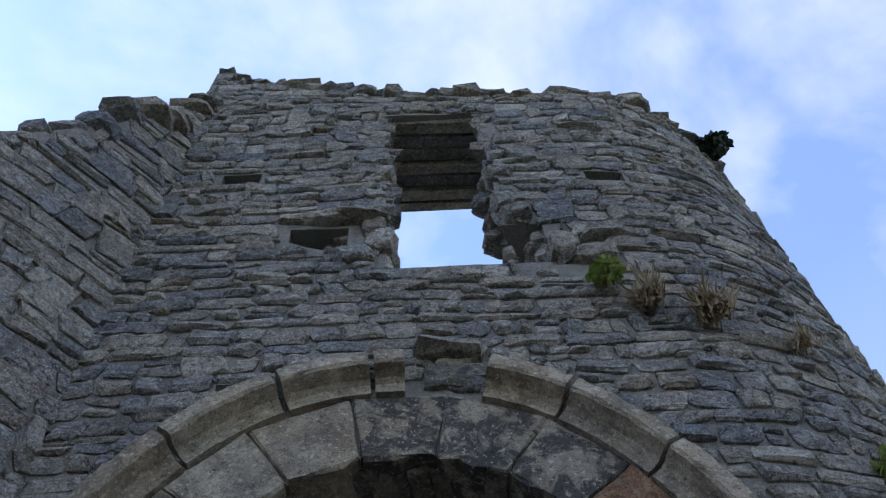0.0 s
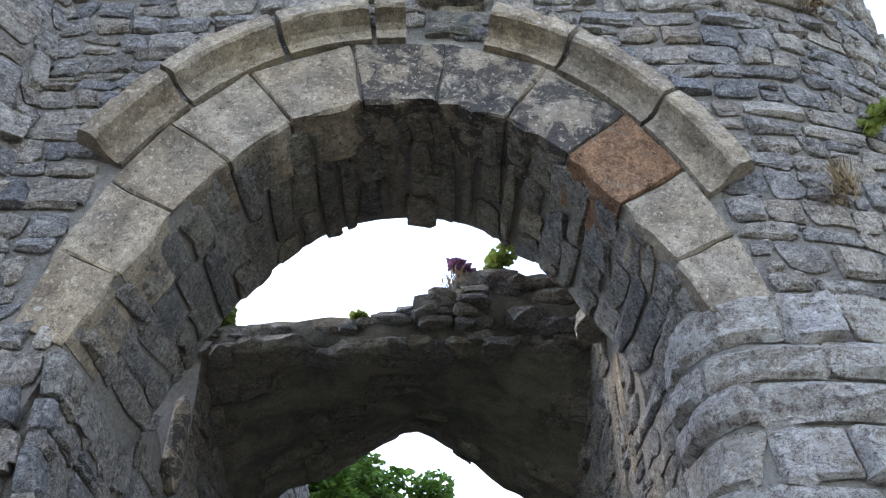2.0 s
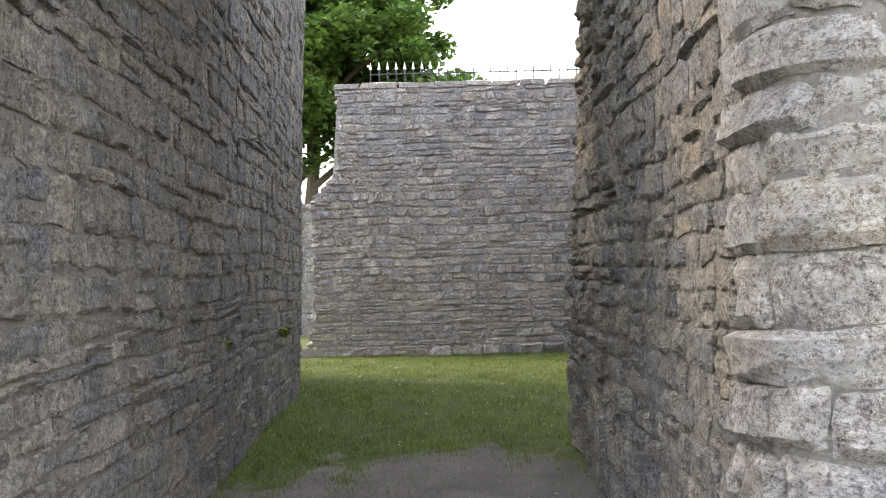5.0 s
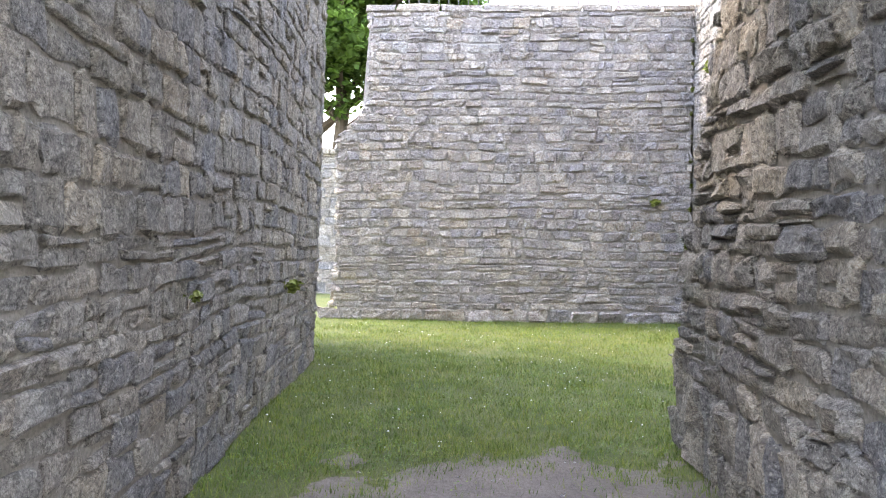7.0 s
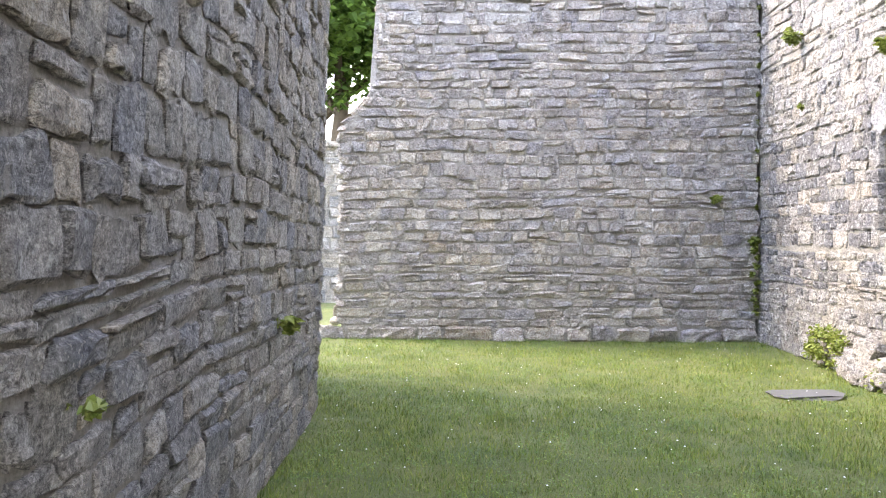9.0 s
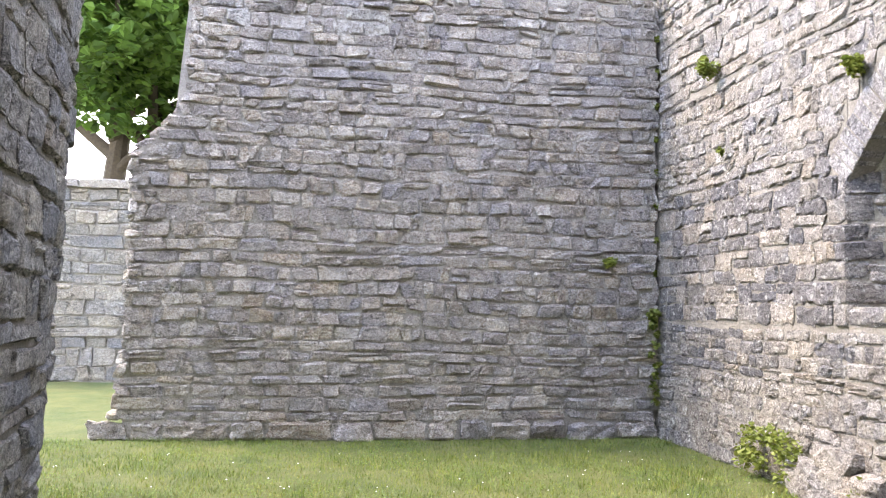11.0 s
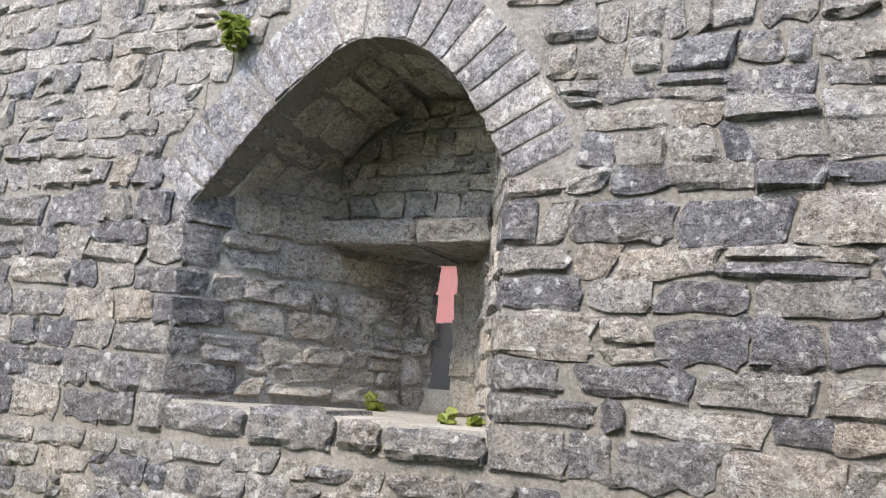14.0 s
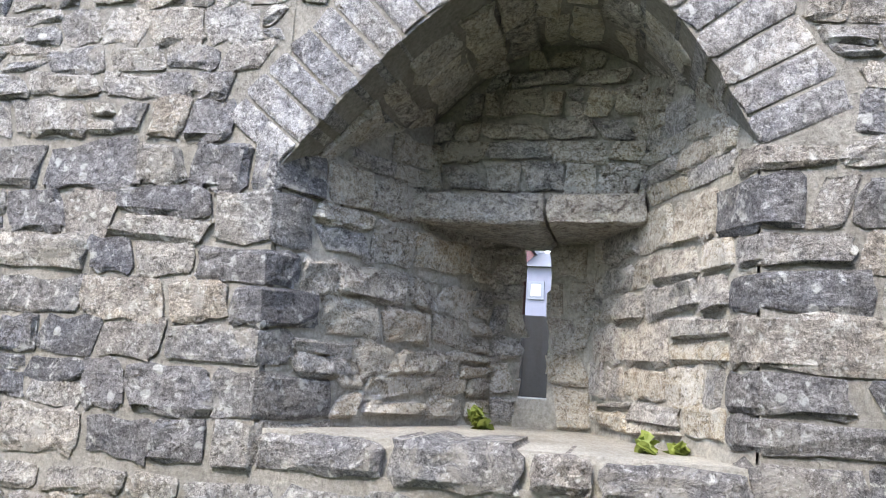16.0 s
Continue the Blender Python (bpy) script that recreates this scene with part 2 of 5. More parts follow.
arch_soot = stone_mat("soot_stained_sandstone", [(0.215, 0.185, 0.14), (0.255, 0.225, 0.175), (0.235, 0.21, 0.17), (0.20, 0.172, 0.132)], 0.1, streak=1.0, bump=0.45, dark=0.9, smear=1.05, smear_col=(0.025, 0.025, 0.028), mottle=0.4)
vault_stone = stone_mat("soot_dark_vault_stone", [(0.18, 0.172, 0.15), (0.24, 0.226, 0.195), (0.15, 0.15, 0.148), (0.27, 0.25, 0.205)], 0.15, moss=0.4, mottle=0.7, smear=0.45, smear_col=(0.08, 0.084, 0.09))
slate_arch = stone_mat("blue_grey_arch_stone", [(0.22, 0.217, 0.22), (0.27, 0.265, 0.262), (0.19, 0.19, 0.197), (0.30, 0.29, 0.278)], 0.55, (0.6, 0.59, 0.57), streak=1.0)
rust_stone = stone_mat("orange_red_sandstone", [(0.31, 0.185, 0.105), (0.27, 0.15, 0.09)], 0.3, (0.40, 0.33, 0.24), streak=1.0, mottle=0.8, smear=0.4, smear_col=(0.30, 0.24, 0.17))
white_stone = stone_mat("white_lichened_stone", [(0.36, 0.35, 0.33), (0.32, 0.31, 0.29)], 0.9, (0.62, 0.61, 0.58))
front_mortar = mortar_mat("dark_grey_mortar", (0.19, 0.18, 0.17), (0.28, 0.26, 0.23))
passage_mortar = mortar_mat("brown_grey_mortar", (0.19, 0.175, 0.155), (0.27, 0.25, 0.22))
far_mortar = mortar_mat("grey_lime_mortar", (0.27, 0.252, 0.233), (0.36, 0.338, 0.31))
court_mortar = mortar_mat("pale_lime_mortar", (0.19, 0.18, 0.162), (0.28, 0.262, 0.234))
# Paler than the court mortar: extra niche light is put into the colour.
niche_mortar = mortar_mat("pale_grey_niche_mortar", (0.27, 0.255, 0.225), (0.40, 0.38, 0.335))
# Sooty on the vault; its dark tone also stands for shade in holes.
vault_and_hole_shade_mortar = mortar_mat("soot_and_hole_shade_mortar", (0.10, 0.098, 0.09), (0.24, 0.222, 0.178))
leaves_tree = leaf_mat("sycamore_leaf", (0.045, 0.10, 0.02), (0.14, 0.25, 0.045), 0.45)
leaves_wall = leaf_mat("wall_plant_leaf", (0.13, 0.18, 0.03), (0.32, 0.36, 0.09), 0.4)
leaves_dry = leaf_mat("dry_grass_blade", (0.20, 0.13, 0.06), (0.30, 0.22, 0.12), 0.2)
leaves_purple = leaf_mat("purple_flower_petal", (0.22, 0.09, 0.18), (0.35, 0.17, 0.28), 0.2)
leaves_dark = leaf_mat("dark_ivy_leaf", (0.012, 0.022, 0.012), (0.03, 0.045, 0.025), 0.1)
bark = plain_mat("dark_bark", (0.09, 0.07, 0.05), 0.95, 0, 0.8, 20)
iron = plain_mat("black_painted_iron", (0.02, 0.02, 0.022), 0.5)
white_paint = plain_mat("white_paint", (0.8, 0.8, 0.78), 0.5, 0, 0.15)
timber = plain_mat("weathered_timber", (0.16, 0.12, 0.085), 0.9, 0, 0.7, 30)
slab_mat = plain_mat("dark_stone_slab", (0.09, 0.09, 0.09), 0.8, 0, 0.6, 20)


# ---- mesh helpers ----
def mesh_object(name, verts, faces, mat, parent=None, origin=None, smooth=True, label="", kind=""):
    me = bpy.data.meshes.new(name)
    if origin is not None:
        verts = [(v[0] - origin[0], v[1] - origin[1], v[2] - origin[2]) for v in verts]
    me.from_pydata([tuple(v) for v in verts], [], faces)
    me.materials.append(mat)
    if smooth:
        me.polygons.foreach_set("use_smooth", [True] * len(me.polygons))
    ob = new(name, me)
    if origin is not None:
        ob.location = origin
    if parent:
        ob.parent = parent
    return tagged(ob, label=label, kind=kind)


def fbm(x, y, z=0.0):
    return noise.noise((x, y, z)) + 0.5 * noise.noise((2.1 * x, 2.1 * y, 2.1 * z + 7))


def stops(n, size, rng, soft=0.012):
    """Where the face of a stone is cut: a narrow chamfer at both ends and uneven steps between."""
    e = min(0.24, soft / max(size, 0.03))
    mid = [i / (n - 2) for i in range(n - 1)]
    return [0.0] + [e + (1 - 2 * e) * (m + (rng.uniform(-0.2, 0.2) / n if 0 < m < 1 else 0)) for m in mid] + [1.0]


def stone_shape(P, quad, proud, rng, nu=4, nv=3, sink=0.05, rough=1.0, rounding=1.0, soft=0.012, cuts=None):
    """One uneven split stone over the quad of (u, v) corners, standing proud of the surface P."""
    (a, b, c, d) = quad
    verts, faces, low = [], [], {}
    tilt_u, tilt_v = rng.uniform(-0.4, 0.4) * rough, rng.uniform(-0.45, 0.45) * rough
    su = cuts or stops(nu, math.dist(a, b), rng, soft)
    nu = len(su) - 1
    sv = stops(nv, math.dist(b, c), rng, soft)
    for j in range(nv + 1):
        for i in range(nu + 1):
            s, t = su[i], sv[j]
            edge = i in (0, nu) or j in (0, nv)
            if i in (0, nu) and j in (0, nv):
                q, q2 = rng.uniform(0.01, 0.075) * rounding, rng.uniform(0.01, 0.075) * rounding
                s, t = s + (q if i == 0 else -q), t + (q2 * 2 if j == 0 else -q2 * 2)
            elif i in (0, nu):
                s += rng.uniform(-0.03, 0.05) * rounding * (1 if i == 0 else -1)
            elif j in (0, nv):
                t += rng.uniform(-0.07, 0.11) * rounding * (1 if j == 0 else -1)
            u = (a[0] * (1 - s) + b[0] * s) * (1 - t) + (d[0] * (1 - s) + c[0] * s) * t
            v = (a[1] * (1 - s) + b[1] * s) * (1 - t) + (d[1] * (1 - s) + c[1] * s) * t
            if edge:
                h = proud * rng.uniform(0.15, 0.6)
            else:
                h = proud * (1 + tilt_u * (s - 0.5) * 2 + tilt_v * (t - 0.5) * 2) + rough * (proud * 0.5 + 0.006) * rng.uniform(-0.5, 0.5)
            p, n = P(u, v)
            verts.append(p + n * h)
            if edge:
                low[(i, j)] = p - n * sink
    w = nu + 1
    for j in range(nv):
        for i in range(nu):
            faces.append((j * w + i, j * w + i + 1, (j + 1) * w + i + 1, (j + 1) * w + i))
    order = [(i, 0) for i in range(nu)] + [(nu, j) for j in range(nv)] + [(i, nv) for i in range(nu, 0, -1)] + [(0, j) for j in range(nv, 0, -1)]
    base = len(verts)
    verts += [low[o] for o in order]
    m = len(order)
    for k in range(m):
        (i0, j0), (i1, j1) = order[k], order[(k + 1) % m]
        faces.append((j0 * w + i0, base + k, base + (k + 1) % m, j1 * w + i1))
    um, vm = (a[0] + c[0]) / 2, (a[1] + c[1]) / 2
    p0, n0 = P(um, vm)
    pu, pv = P(um + 0.01, vm)[0] - p0, P(um, vm + 0.01)[0] - p0
    area = (b[0] - a[0]) * (d[1] - a[1]) - (b[1] - a[1]) * (d[0] - a[0])
    if pu.cross(pv).dot(n0) * area < 0:
        faces = [f[::-1] for f in faces]
    return verts, faces


def lay_courses(u0, u1, v0, v1, solid, rng, h=(0.09, 0.17), l=(0.14, 0.42), wave=0.03, joint=0.012, split=0.2):
    """Quads of a rough coursed rubble wall, cut where solid(u, v) is false."""
    quads = []
    v = v0
    row = 0
    seed = rng.uniform(0, 99)
    while v < v1 - 0.03:
        hh = rng.uniform(*h) if rng.random() < 0.8 else rng.uniform(h[0] * 0.75, h[1] * 1.2)
        if v + hh > v1 - 0.5 * h[0]:
            hh = v1 - v
        u = u0 - rng.uniform(0, l[0])
        wob = lambda x, z: wave * noise.noise((x * 0.7, z * 1.3, seed))
        while u < u1:
            ll = rng.uniform(*l) * (1.25 if hh < (h[0] + h[1]) / 2 else 0.85)
            ua, ub = max(u, u0), min(u + ll, u1)
            u += ll
            cells = [(v, v + hh)]
            if rng.random() < split and hh > 0.1:
                cut = rng.uniform(0.35, 0.65) * hh
                cells = [(v, v + cut), (v + cut, v + hh)]
            for va, vb in cells:
                runs, cur = [], []
                for k in range(9):
                    uu = ua + (ub - ua) * k / 8
                    ok = solid(uu, va + 0.015) and solid(uu, vb - 0.015)
                    if ok:
                        cur.append(uu)
                    elif cur:
                        runs.append(cur)
                        cur = []
                if cur:
                    runs.append(cur)
                for r in runs:
                    if r[-1] - r[0] < 0.045:
                        continue
                    g = joint * rng.uniform(0.2, 1.1)
                    x0, x1 = r[0] + g, r[-1] - g
                    jt = lambda s=0.016: rng.uniform(-s, s)
                    sk = rng.uniform(-0.025, 0.025)
                    quads.append(((x0 + jt() - sk, va + g + wob(x0, va) + jt()), (x1 + jt() - sk, va + g + wob(x1, va) + jt()),
                                  (x1 + jt() + sk, vb - g + wob(x1, vb) + jt()), (x0 + jt() + sk, vb - g + wob(x0, vb) + jt())))
        v += hh
        row += 1
    return quads


def masonry(parent, P, quads, mat, rng, proud=(0.012, 0.04), near=None, limit=300, rough=1.0, name="stone", fine=False, extra=None, drop=0.0, soft=0.012, smooth=False, rounding=None):
    """The stones of a wall: those of the near stretch as objects of their own, the rest joined."""
    V, F, count = [], [], 0
    for q in quads:
        if rng.random() < drop:
            continue
        um, vm = (q[0][0] + q[2][0]) / 2, (q[0][1] + q[2][1]) / 2
        wide = abs(q[1][0] - q[0][0])
        nu = 6 if fine and wide > 0.25 else 5 if fine and wide > 0.16 else (4 if wide > 0.14 else 3)
        nv = 4 if fine and abs(q[2][1] - q[1][1]) > 0.12 else 3
        vs, fs = stone_shape(P, q, rng.uniform(*proud), rng, nu, nv, rough=rough, soft=soft * rng.uniform(0.7, 1.5), rounding=rounding or 1 + soft * 12)
        m = mat
        if extra:
            m = extra(um, vm, rng) or mat
        if near and count < limit and near(um, vm) or m is not mat:
            count += 1
            c = P(um, vm)[0]
            mesh_object(name, vs, fs, m, parent, c, smooth=smooth)
        else:
            o = len(V)
            V += vs
            F += [tuple(i + o for i in f) for f in fs]
    if V:
        mesh_object("stonework", V, F, mat, parent, smooth=smooth, kind="stuff")


def core(name, P, edges, spans, mat, thick, label, under=0.012, step=0.12, parent=None):
    """A wall's solid body: for each stretch between edges, columns with the height spans given by spans(u)."""
    V, F = [], []
    for ua, ub in zip(edges[:-1], edges[1:]):
        n = max(1, round((ub - ua) / step))
        us = [ua + 1e-4 + (ub - ua - 2e-4) * i / n for i in range(n + 1)]
        sp = [spans(u) for u in us]
        for k in range(len(sp[0])):
            rows = 8
            ring = []
            for u, s in zip(us, sp):
                z0, z1 = s[k]
                col = []
                for r in range(rows + 1):
                    p, nn = P(u, z0 + (z1 - z0) * r / rows)
                    col.append((p - nn * (under + 0.008 * fbm(u * 5, z0 + (z1 - z0) * r / rows * 5)), p - nn * thick))
                ring.append(col)
            o = len(V)
            w = rows + 1
            for col in ring:
                V += [c[0] for c in col] + [c[1] for c in col]
            for i in range(n):
                A, B = o + i * 2 * w, o + (i + 1) * 2 * w
                for r in range(rows):
                    F.append((A + r, B + r, B + r + 1, A + r + 1))
                    F.append((A + w + r, A + w + r + 1, B + w + r + 1, B + w + r))
                F.append((A, A + w, B + w, B))
                F.append((A + rows, B + rows, B + w + rows, A + w + rows))
            for c0, turn in ((o, 0), (o + n * 2 * w, 1)):
                for r in range(rows):
                    f = (c0 + r, c0 + r + 1, c0 + w + r + 1, c0 + w + r)
                    F.append(f[::-1] if turn else f)
    ob = mesh_object(name, V, F, mat, parent, smooth=False)
    if label:
        tagged(ob, label, "wall", kind="structure")
    bm = bmesh.new()
    bm.from_mesh(ob.data)
    bmesh.ops.recalc_face_normals(bm, faces=bm.faces)
    bm.to_mesh(ob.data)
    bm.free()
    return ob


def arch_curve(fn, cx, half, n, off):
    """Points along z = fn(x) from cx - half to cx + half at even lengths, moved outwards by off."""
    xs = [cx - half + 2 * half * i / 400 for i in range(401)]
    pts = [(x, fn(x)) for x in xs]
    acc = [0.0]
    for p, q in zip(pts[:-1], pts[1:]):
        acc.append(acc[-1] + math.dist(p, q))
    out = []
    for k in range(n + 1):
        s = acc[-1] * k / n
        i = max(1, next((i for i, a in enumerate(acc) if a >= s - 1e-9), len(acc) - 1))
        (x0, z0), (x1, z1) = pts[i - 1], pts[i]
        f = (s - acc[i - 1]) / max(1e-9, acc[i] - acc[i - 1])
        x, z = x0 + (x1 - x0) * f, z0 + (z1 - z0) * f
        ln = math.hypot(x1 - x0, z1 - z0)
        nx, nz = -(z1 - z0) / ln, (x1 - x0) / ln
        out.append((x + nx * off, z + nz * off))
    return out


def in_poly(x, y, pts):
    ok = False
    for (x0, y0), (x1, y1) in zip(pts, pts[1:] + pts[:1]):
        if (y0 > y) != (y1 > y) and x < (x1 - x0) * (y - y0) / (y1 - y0) + x0:
            ok = not ok
    return ok


def rock(name, c, size, mat, rg, label, category="stone"):
    bm = bmesh.new()
    bmesh.ops.create_icosphere(bm, subdivisions=2, radius=1)
    for v in bm.verts:
        k = 1 + 0.35 * fbm(v.co.x * 1.5 + c[0] * 9, v.co.y * 1.5 + c[1] * 9, v.co.z * 1.5)
        v.co = Vector((math.copysign(abs(v.co.x) ** 0.6, v.co.x) * size[0], math.copysign(abs(v.co.y) ** 0.6, v.co.y) * size[1], math.copysign(abs(v.co.z) ** 0.6, v.co.z) * size[2])) * k
    me = bpy.data.meshes.new(name)
    bm.to_mesh(me)
    bm.free()
    me.materials.append(mat)
    ob = new(name, me)
    ob.location = c
    return tagged(ob, label, category)


def fixed_stone(name, parent, c, size, mat, seed):
    r = random.Random(seed)
    ob = rock(name, c, size, mat, r, "", "")
    ob.parent = parent
    for key in ("label", "category"):
        if key in ob:
            del ob[key]
    return ob


def prism(name, pts, z0, z1, mat, parent):
    n = len(pts)
    V = [(x, y, z0) for x, y in pts] + [(x, y, z1) for x, y in pts]
    F = [tuple(range(n))[::-1], tuple(range(n, 2 * n))] + [(i, (i + 1) % n, n + (i + 1) % n, n + i) for i in range(n)]
    ob = mesh_object(name, V, F, mat, parent, smooth=False)
    bm = bmesh.new()
    bm.from_mesh(ob.data)
    bmesh.ops.recalc_face_normals(bm, faces=bm.faces)
    bm.to_mesh(ob.data)
    bm.free()
    return ob


# ---- ground ----
def dirt(x, y):
    """1 where the trodden earth shows, 0 in the grass."""
    edge = 6.75 - 0.55 * abs(x - 0.6) ** 1.2 + 0.6 * fbm(x * 1.3, y * 1.3, 3) + 0.9 * fbm(x * 4, y * 4, 5)
    return 1.0 if y < min(edge, 7.7) else 0.0


def ground_height(x, y):
    return 0.02 * fbm(x * 0.6, y * 0.6) - 0.01


def build_ground():
    V, F = [], []
    xs = [-300, -120, -50, -20] + [-10 + 0.25 * i for i in range(34)] + [-1.7 + 0.1 * i for i in range(34)] + [1.75 + 0.25 * i for i in range(34)] + [14, 22, 50, 120, 300]
    ys = [-300, -120, -50, -20] + [-6 + 0.25 * i for i in range(44)] + [5 + 0.1 * i for i in range(36)] + [8.7 + 0.25 * i for i in range(62)] + [30, 40, 60, 120, 400]
    for y in ys:
        for x in xs:
            V.append((x, y, ground_height(x, y)))
    w = len(xs)
    for j in range(len(ys) - 1):
        for i in range(w - 1):
            F.append((j * w + i, j * w + i + 1, (j + 1) * w + i + 1, (j + 1) * w + i))
    m, N, L, b, geo = start_mat("turf_and_trodden_earth")
    pos = geo.outputs["Position"]
    a = noise_tex(N, L, pos, 2.2, 5, 0.6, 0.3)
    g = noise_tex(N, L, pos, 45, 6, 0.7)
    turf = ramped(N, L, a, 0.3, 0.7, (0.05, 0.08, 0.018), (0.12, 0.125, 0.04))
    turf = mixed(N, L, "OVERLAY", 0.6, turf, ramped(N, L, g, 0.3, 0.7, (0.25, 0.25, 0.2), (0.75, 0.75, 0.7)))
    earth = ramped(N, L, a, 0.3, 0.7, (0.12, 0.098, 0.082), (0.20, 0.168, 0.14))
    earth = mixed(N, L, "OVERLAY", 0.6, earth, ramped(N, L, g, 0.3, 0.7, (0.3, 0.3, 0.3), (0.75, 0.75, 0.75)))
    at = N.new("ShaderNodeAttribute")
    at.attribute_name = "earth"
    nz = noise_tex(N, L, pos, 9, 5, 0.7)
    ad = N.new("ShaderNodeMath")
    ad.operation = "ADD"
    L.new(at.outputs["Fac"], ad.inputs[0])
    L.new(nz, ad.inputs[1])
    col = mixed(N, L, "MIX", ramped(N, L, ad.outputs[0], 0.9, 1.1, (0, 0, 0), (1, 1, 1)), turf, earth)
    L.new(col, b.inputs["Base Color"])
    b.inputs["Roughness"].default_value = 0.95
    bp = N.new("ShaderNodeBump")
    bp.inputs["Strength"].default_value, bp.inputs["Distance"].default_value = 0.8, 0.03
    L.new(g, bp.inputs["Height"])
    L.new(bp.outputs[0], b.inputs["Normal"])
    ob = mesh_object("ground", V, F, m)
    att = ob.data.attributes.new("earth", "FLOAT", "POINT")
    att.data.foreach_set("value", [sum(dirt(x + dx, y + dy) for dx in (-0.07, 0.07) for dy in (-0.07, 0.07)) / 4 if -10 < x < 10 and -6 < y < 12 else 0.0 for x, y, z in V])
    tagged(ob, "mown green turf with a trodden brown earth path", "ground", kind="structure")


build_ground()


# ---- gatehouse front wall, with its arch, window slot and round tower ----
AX, DRUM_A, DRUM_R, FRONT_Y = 0.12, 1.5, 2.0, 2.4


def gate_arch(x):
    return 4.32 - 0.775 * abs(x - AX) ** 2.38


def front_P(u, v):
    if u <= DRUM_A:
        return Vector((u, FRONT_Y, v)), Vector((0, -1, 0))
    th = (u - DRUM_A) / DRUM_R
    n = Vector((math.sin(th), -math.cos(th), 0))
    return Vector((DRUM_A, FRONT_Y + DRUM_R, v)) + n * DRUM_R, n


def ring_taper(f):
    """The ring is deepest at the crown and thins towards the springers."""
    return 1 - 0.42 * abs(2 * f - 1) ** 2.5


GATE_RING = [(p[0] + (q[0] - p[0]) * ring_taper(i / 24), p[1] + (q[1] - p[1]) * ring_taper(i / 24))
             for i, (p, q) in enumerate(zip(arch_curve(gate_arch, AX, 1.21, 24, 0), arch_curve(gate_arch, AX, 1.21, 24, 0.42)))]
GATE_RING = [(GATE_RING[0][0], 3.2)] + GATE_RING + [(GATE_RING[-1][0], 3.2)]


def front_top(u):
    base = 9.30 + (u + 1.6) * -0.33 if u < 0.2 else 8.70 - 0.03 * (u - 0.2)
    if u > 2.2:
        base -= 0.22 * (u - 2.2)
    base += 0.2 * math.exp(-((u + 1.5) / 0.15) ** 2)
    return base + 0.10 * fbm(u * 2.3, 4.4)


WX0, WX1, WX2, WZ0, WZ1 = 0.05, 0.77, 1.06, 5.87, 8.25


def front_solid(u, v):
    if v > front_top(u):
        return False
    if 3.0 < v < 5.2 and (in_poly(u, v, GATE_RING) or -1.13 < u < 1.19 and v < 4):
        return False
    if u > 1.2 and v < 3.2:
        return False
    if v < 3.4 and -1.13 < u < 1.19:
        return False
    wob = 0.05 * noise.noise((v * 3, 1.1, 0))
    if WX0 + wob < u < WX1 + wob + max(0, 0.14 * (v - 7.2)) and WZ0 < v < WZ1:
        return False
    if -0.62 < u < -0.12 and 5.95 + 0.5 * (-0.12 - u) < v < 6.42:
        return False
    if 0.85 < u < 1.46 and 5.78 < v < 6.32 - 0.3 * (u - 0.85):
        return False
    for hu, hv in ((-1.02, 7.15), (1.62, 7.0)):
        if abs(u - hu) < 0.15 and abs(v - hv) < 0.08:
            return False
    return True


def front_spans(u):
    top = front_top(u)
    lo = gate_arch(u) + 0.02 if -1.25 < u < 1.46 else -0.1
    if WX0 - 0.2 < u < WX2:
        return [(lo, WZ0), (WZ1, top)]
    if -0.58 < u < -0.2:
        return [(lo, 5.98 + 0.5 * (-0.1 - u)), (6.38, top)]
    if WX2 < u < 1.42:
        return [(lo, 5.84), (6.22 - 0.3 * (u - 0.86), top)]
    for hu, hv in ((-1.02, 7.15), (1.62, 7.0)):
        if abs(u - hu) < 0.14:
            return [(lo, hv - 0.07), (hv + 0.07, top)]
    return [(lo, top)]


front_wall = core("gatehouse_wall", front_P, [-1.62, -1.25, -1.16, -0.88, -0.58, -0.2, WX0 - 0.2, WX2, 1.42, 1.46, 1.48, 1.76, 5.5],
                  front_spans, front_mortar, 0.88, "ruined grey rubble gatehouse wall with rounded tower corner and pointed arch", under=0.008)
rng = random.Random(5)
# Dark boxes behind the openings: the shade inside is put into their colour.
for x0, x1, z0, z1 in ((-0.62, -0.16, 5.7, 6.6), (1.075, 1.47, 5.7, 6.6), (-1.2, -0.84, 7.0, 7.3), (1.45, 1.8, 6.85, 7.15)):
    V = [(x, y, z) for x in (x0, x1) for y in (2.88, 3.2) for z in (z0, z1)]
    mesh_object("cavity_back", V, [(0, 1, 3, 2), (4, 6, 7, 5), (0, 4, 5, 1), (2, 3, 7, 6), (0, 2, 6, 4), (1, 5, 7, 3)], vault_and_hole_shade_mortar, front_wall, smooth=False)
prism("reveal_core", [(WX0 - 0.21, 2.41), (WX0 - 0.01, 2.41), (WX0 - 0.18, 3.26), (WX0 - 0.21, 3.26)], WZ0, WZ1, front_mortar, front_wall)
prism("reveal_core", [(WX1 + 0.03, 2.41), (WX2 + 0.01, 2.41), (WX2 + 0.01, 3.26), (WX2 - 0.01, 3.26)], 6.34, WZ1, front_mortar, front_wall)
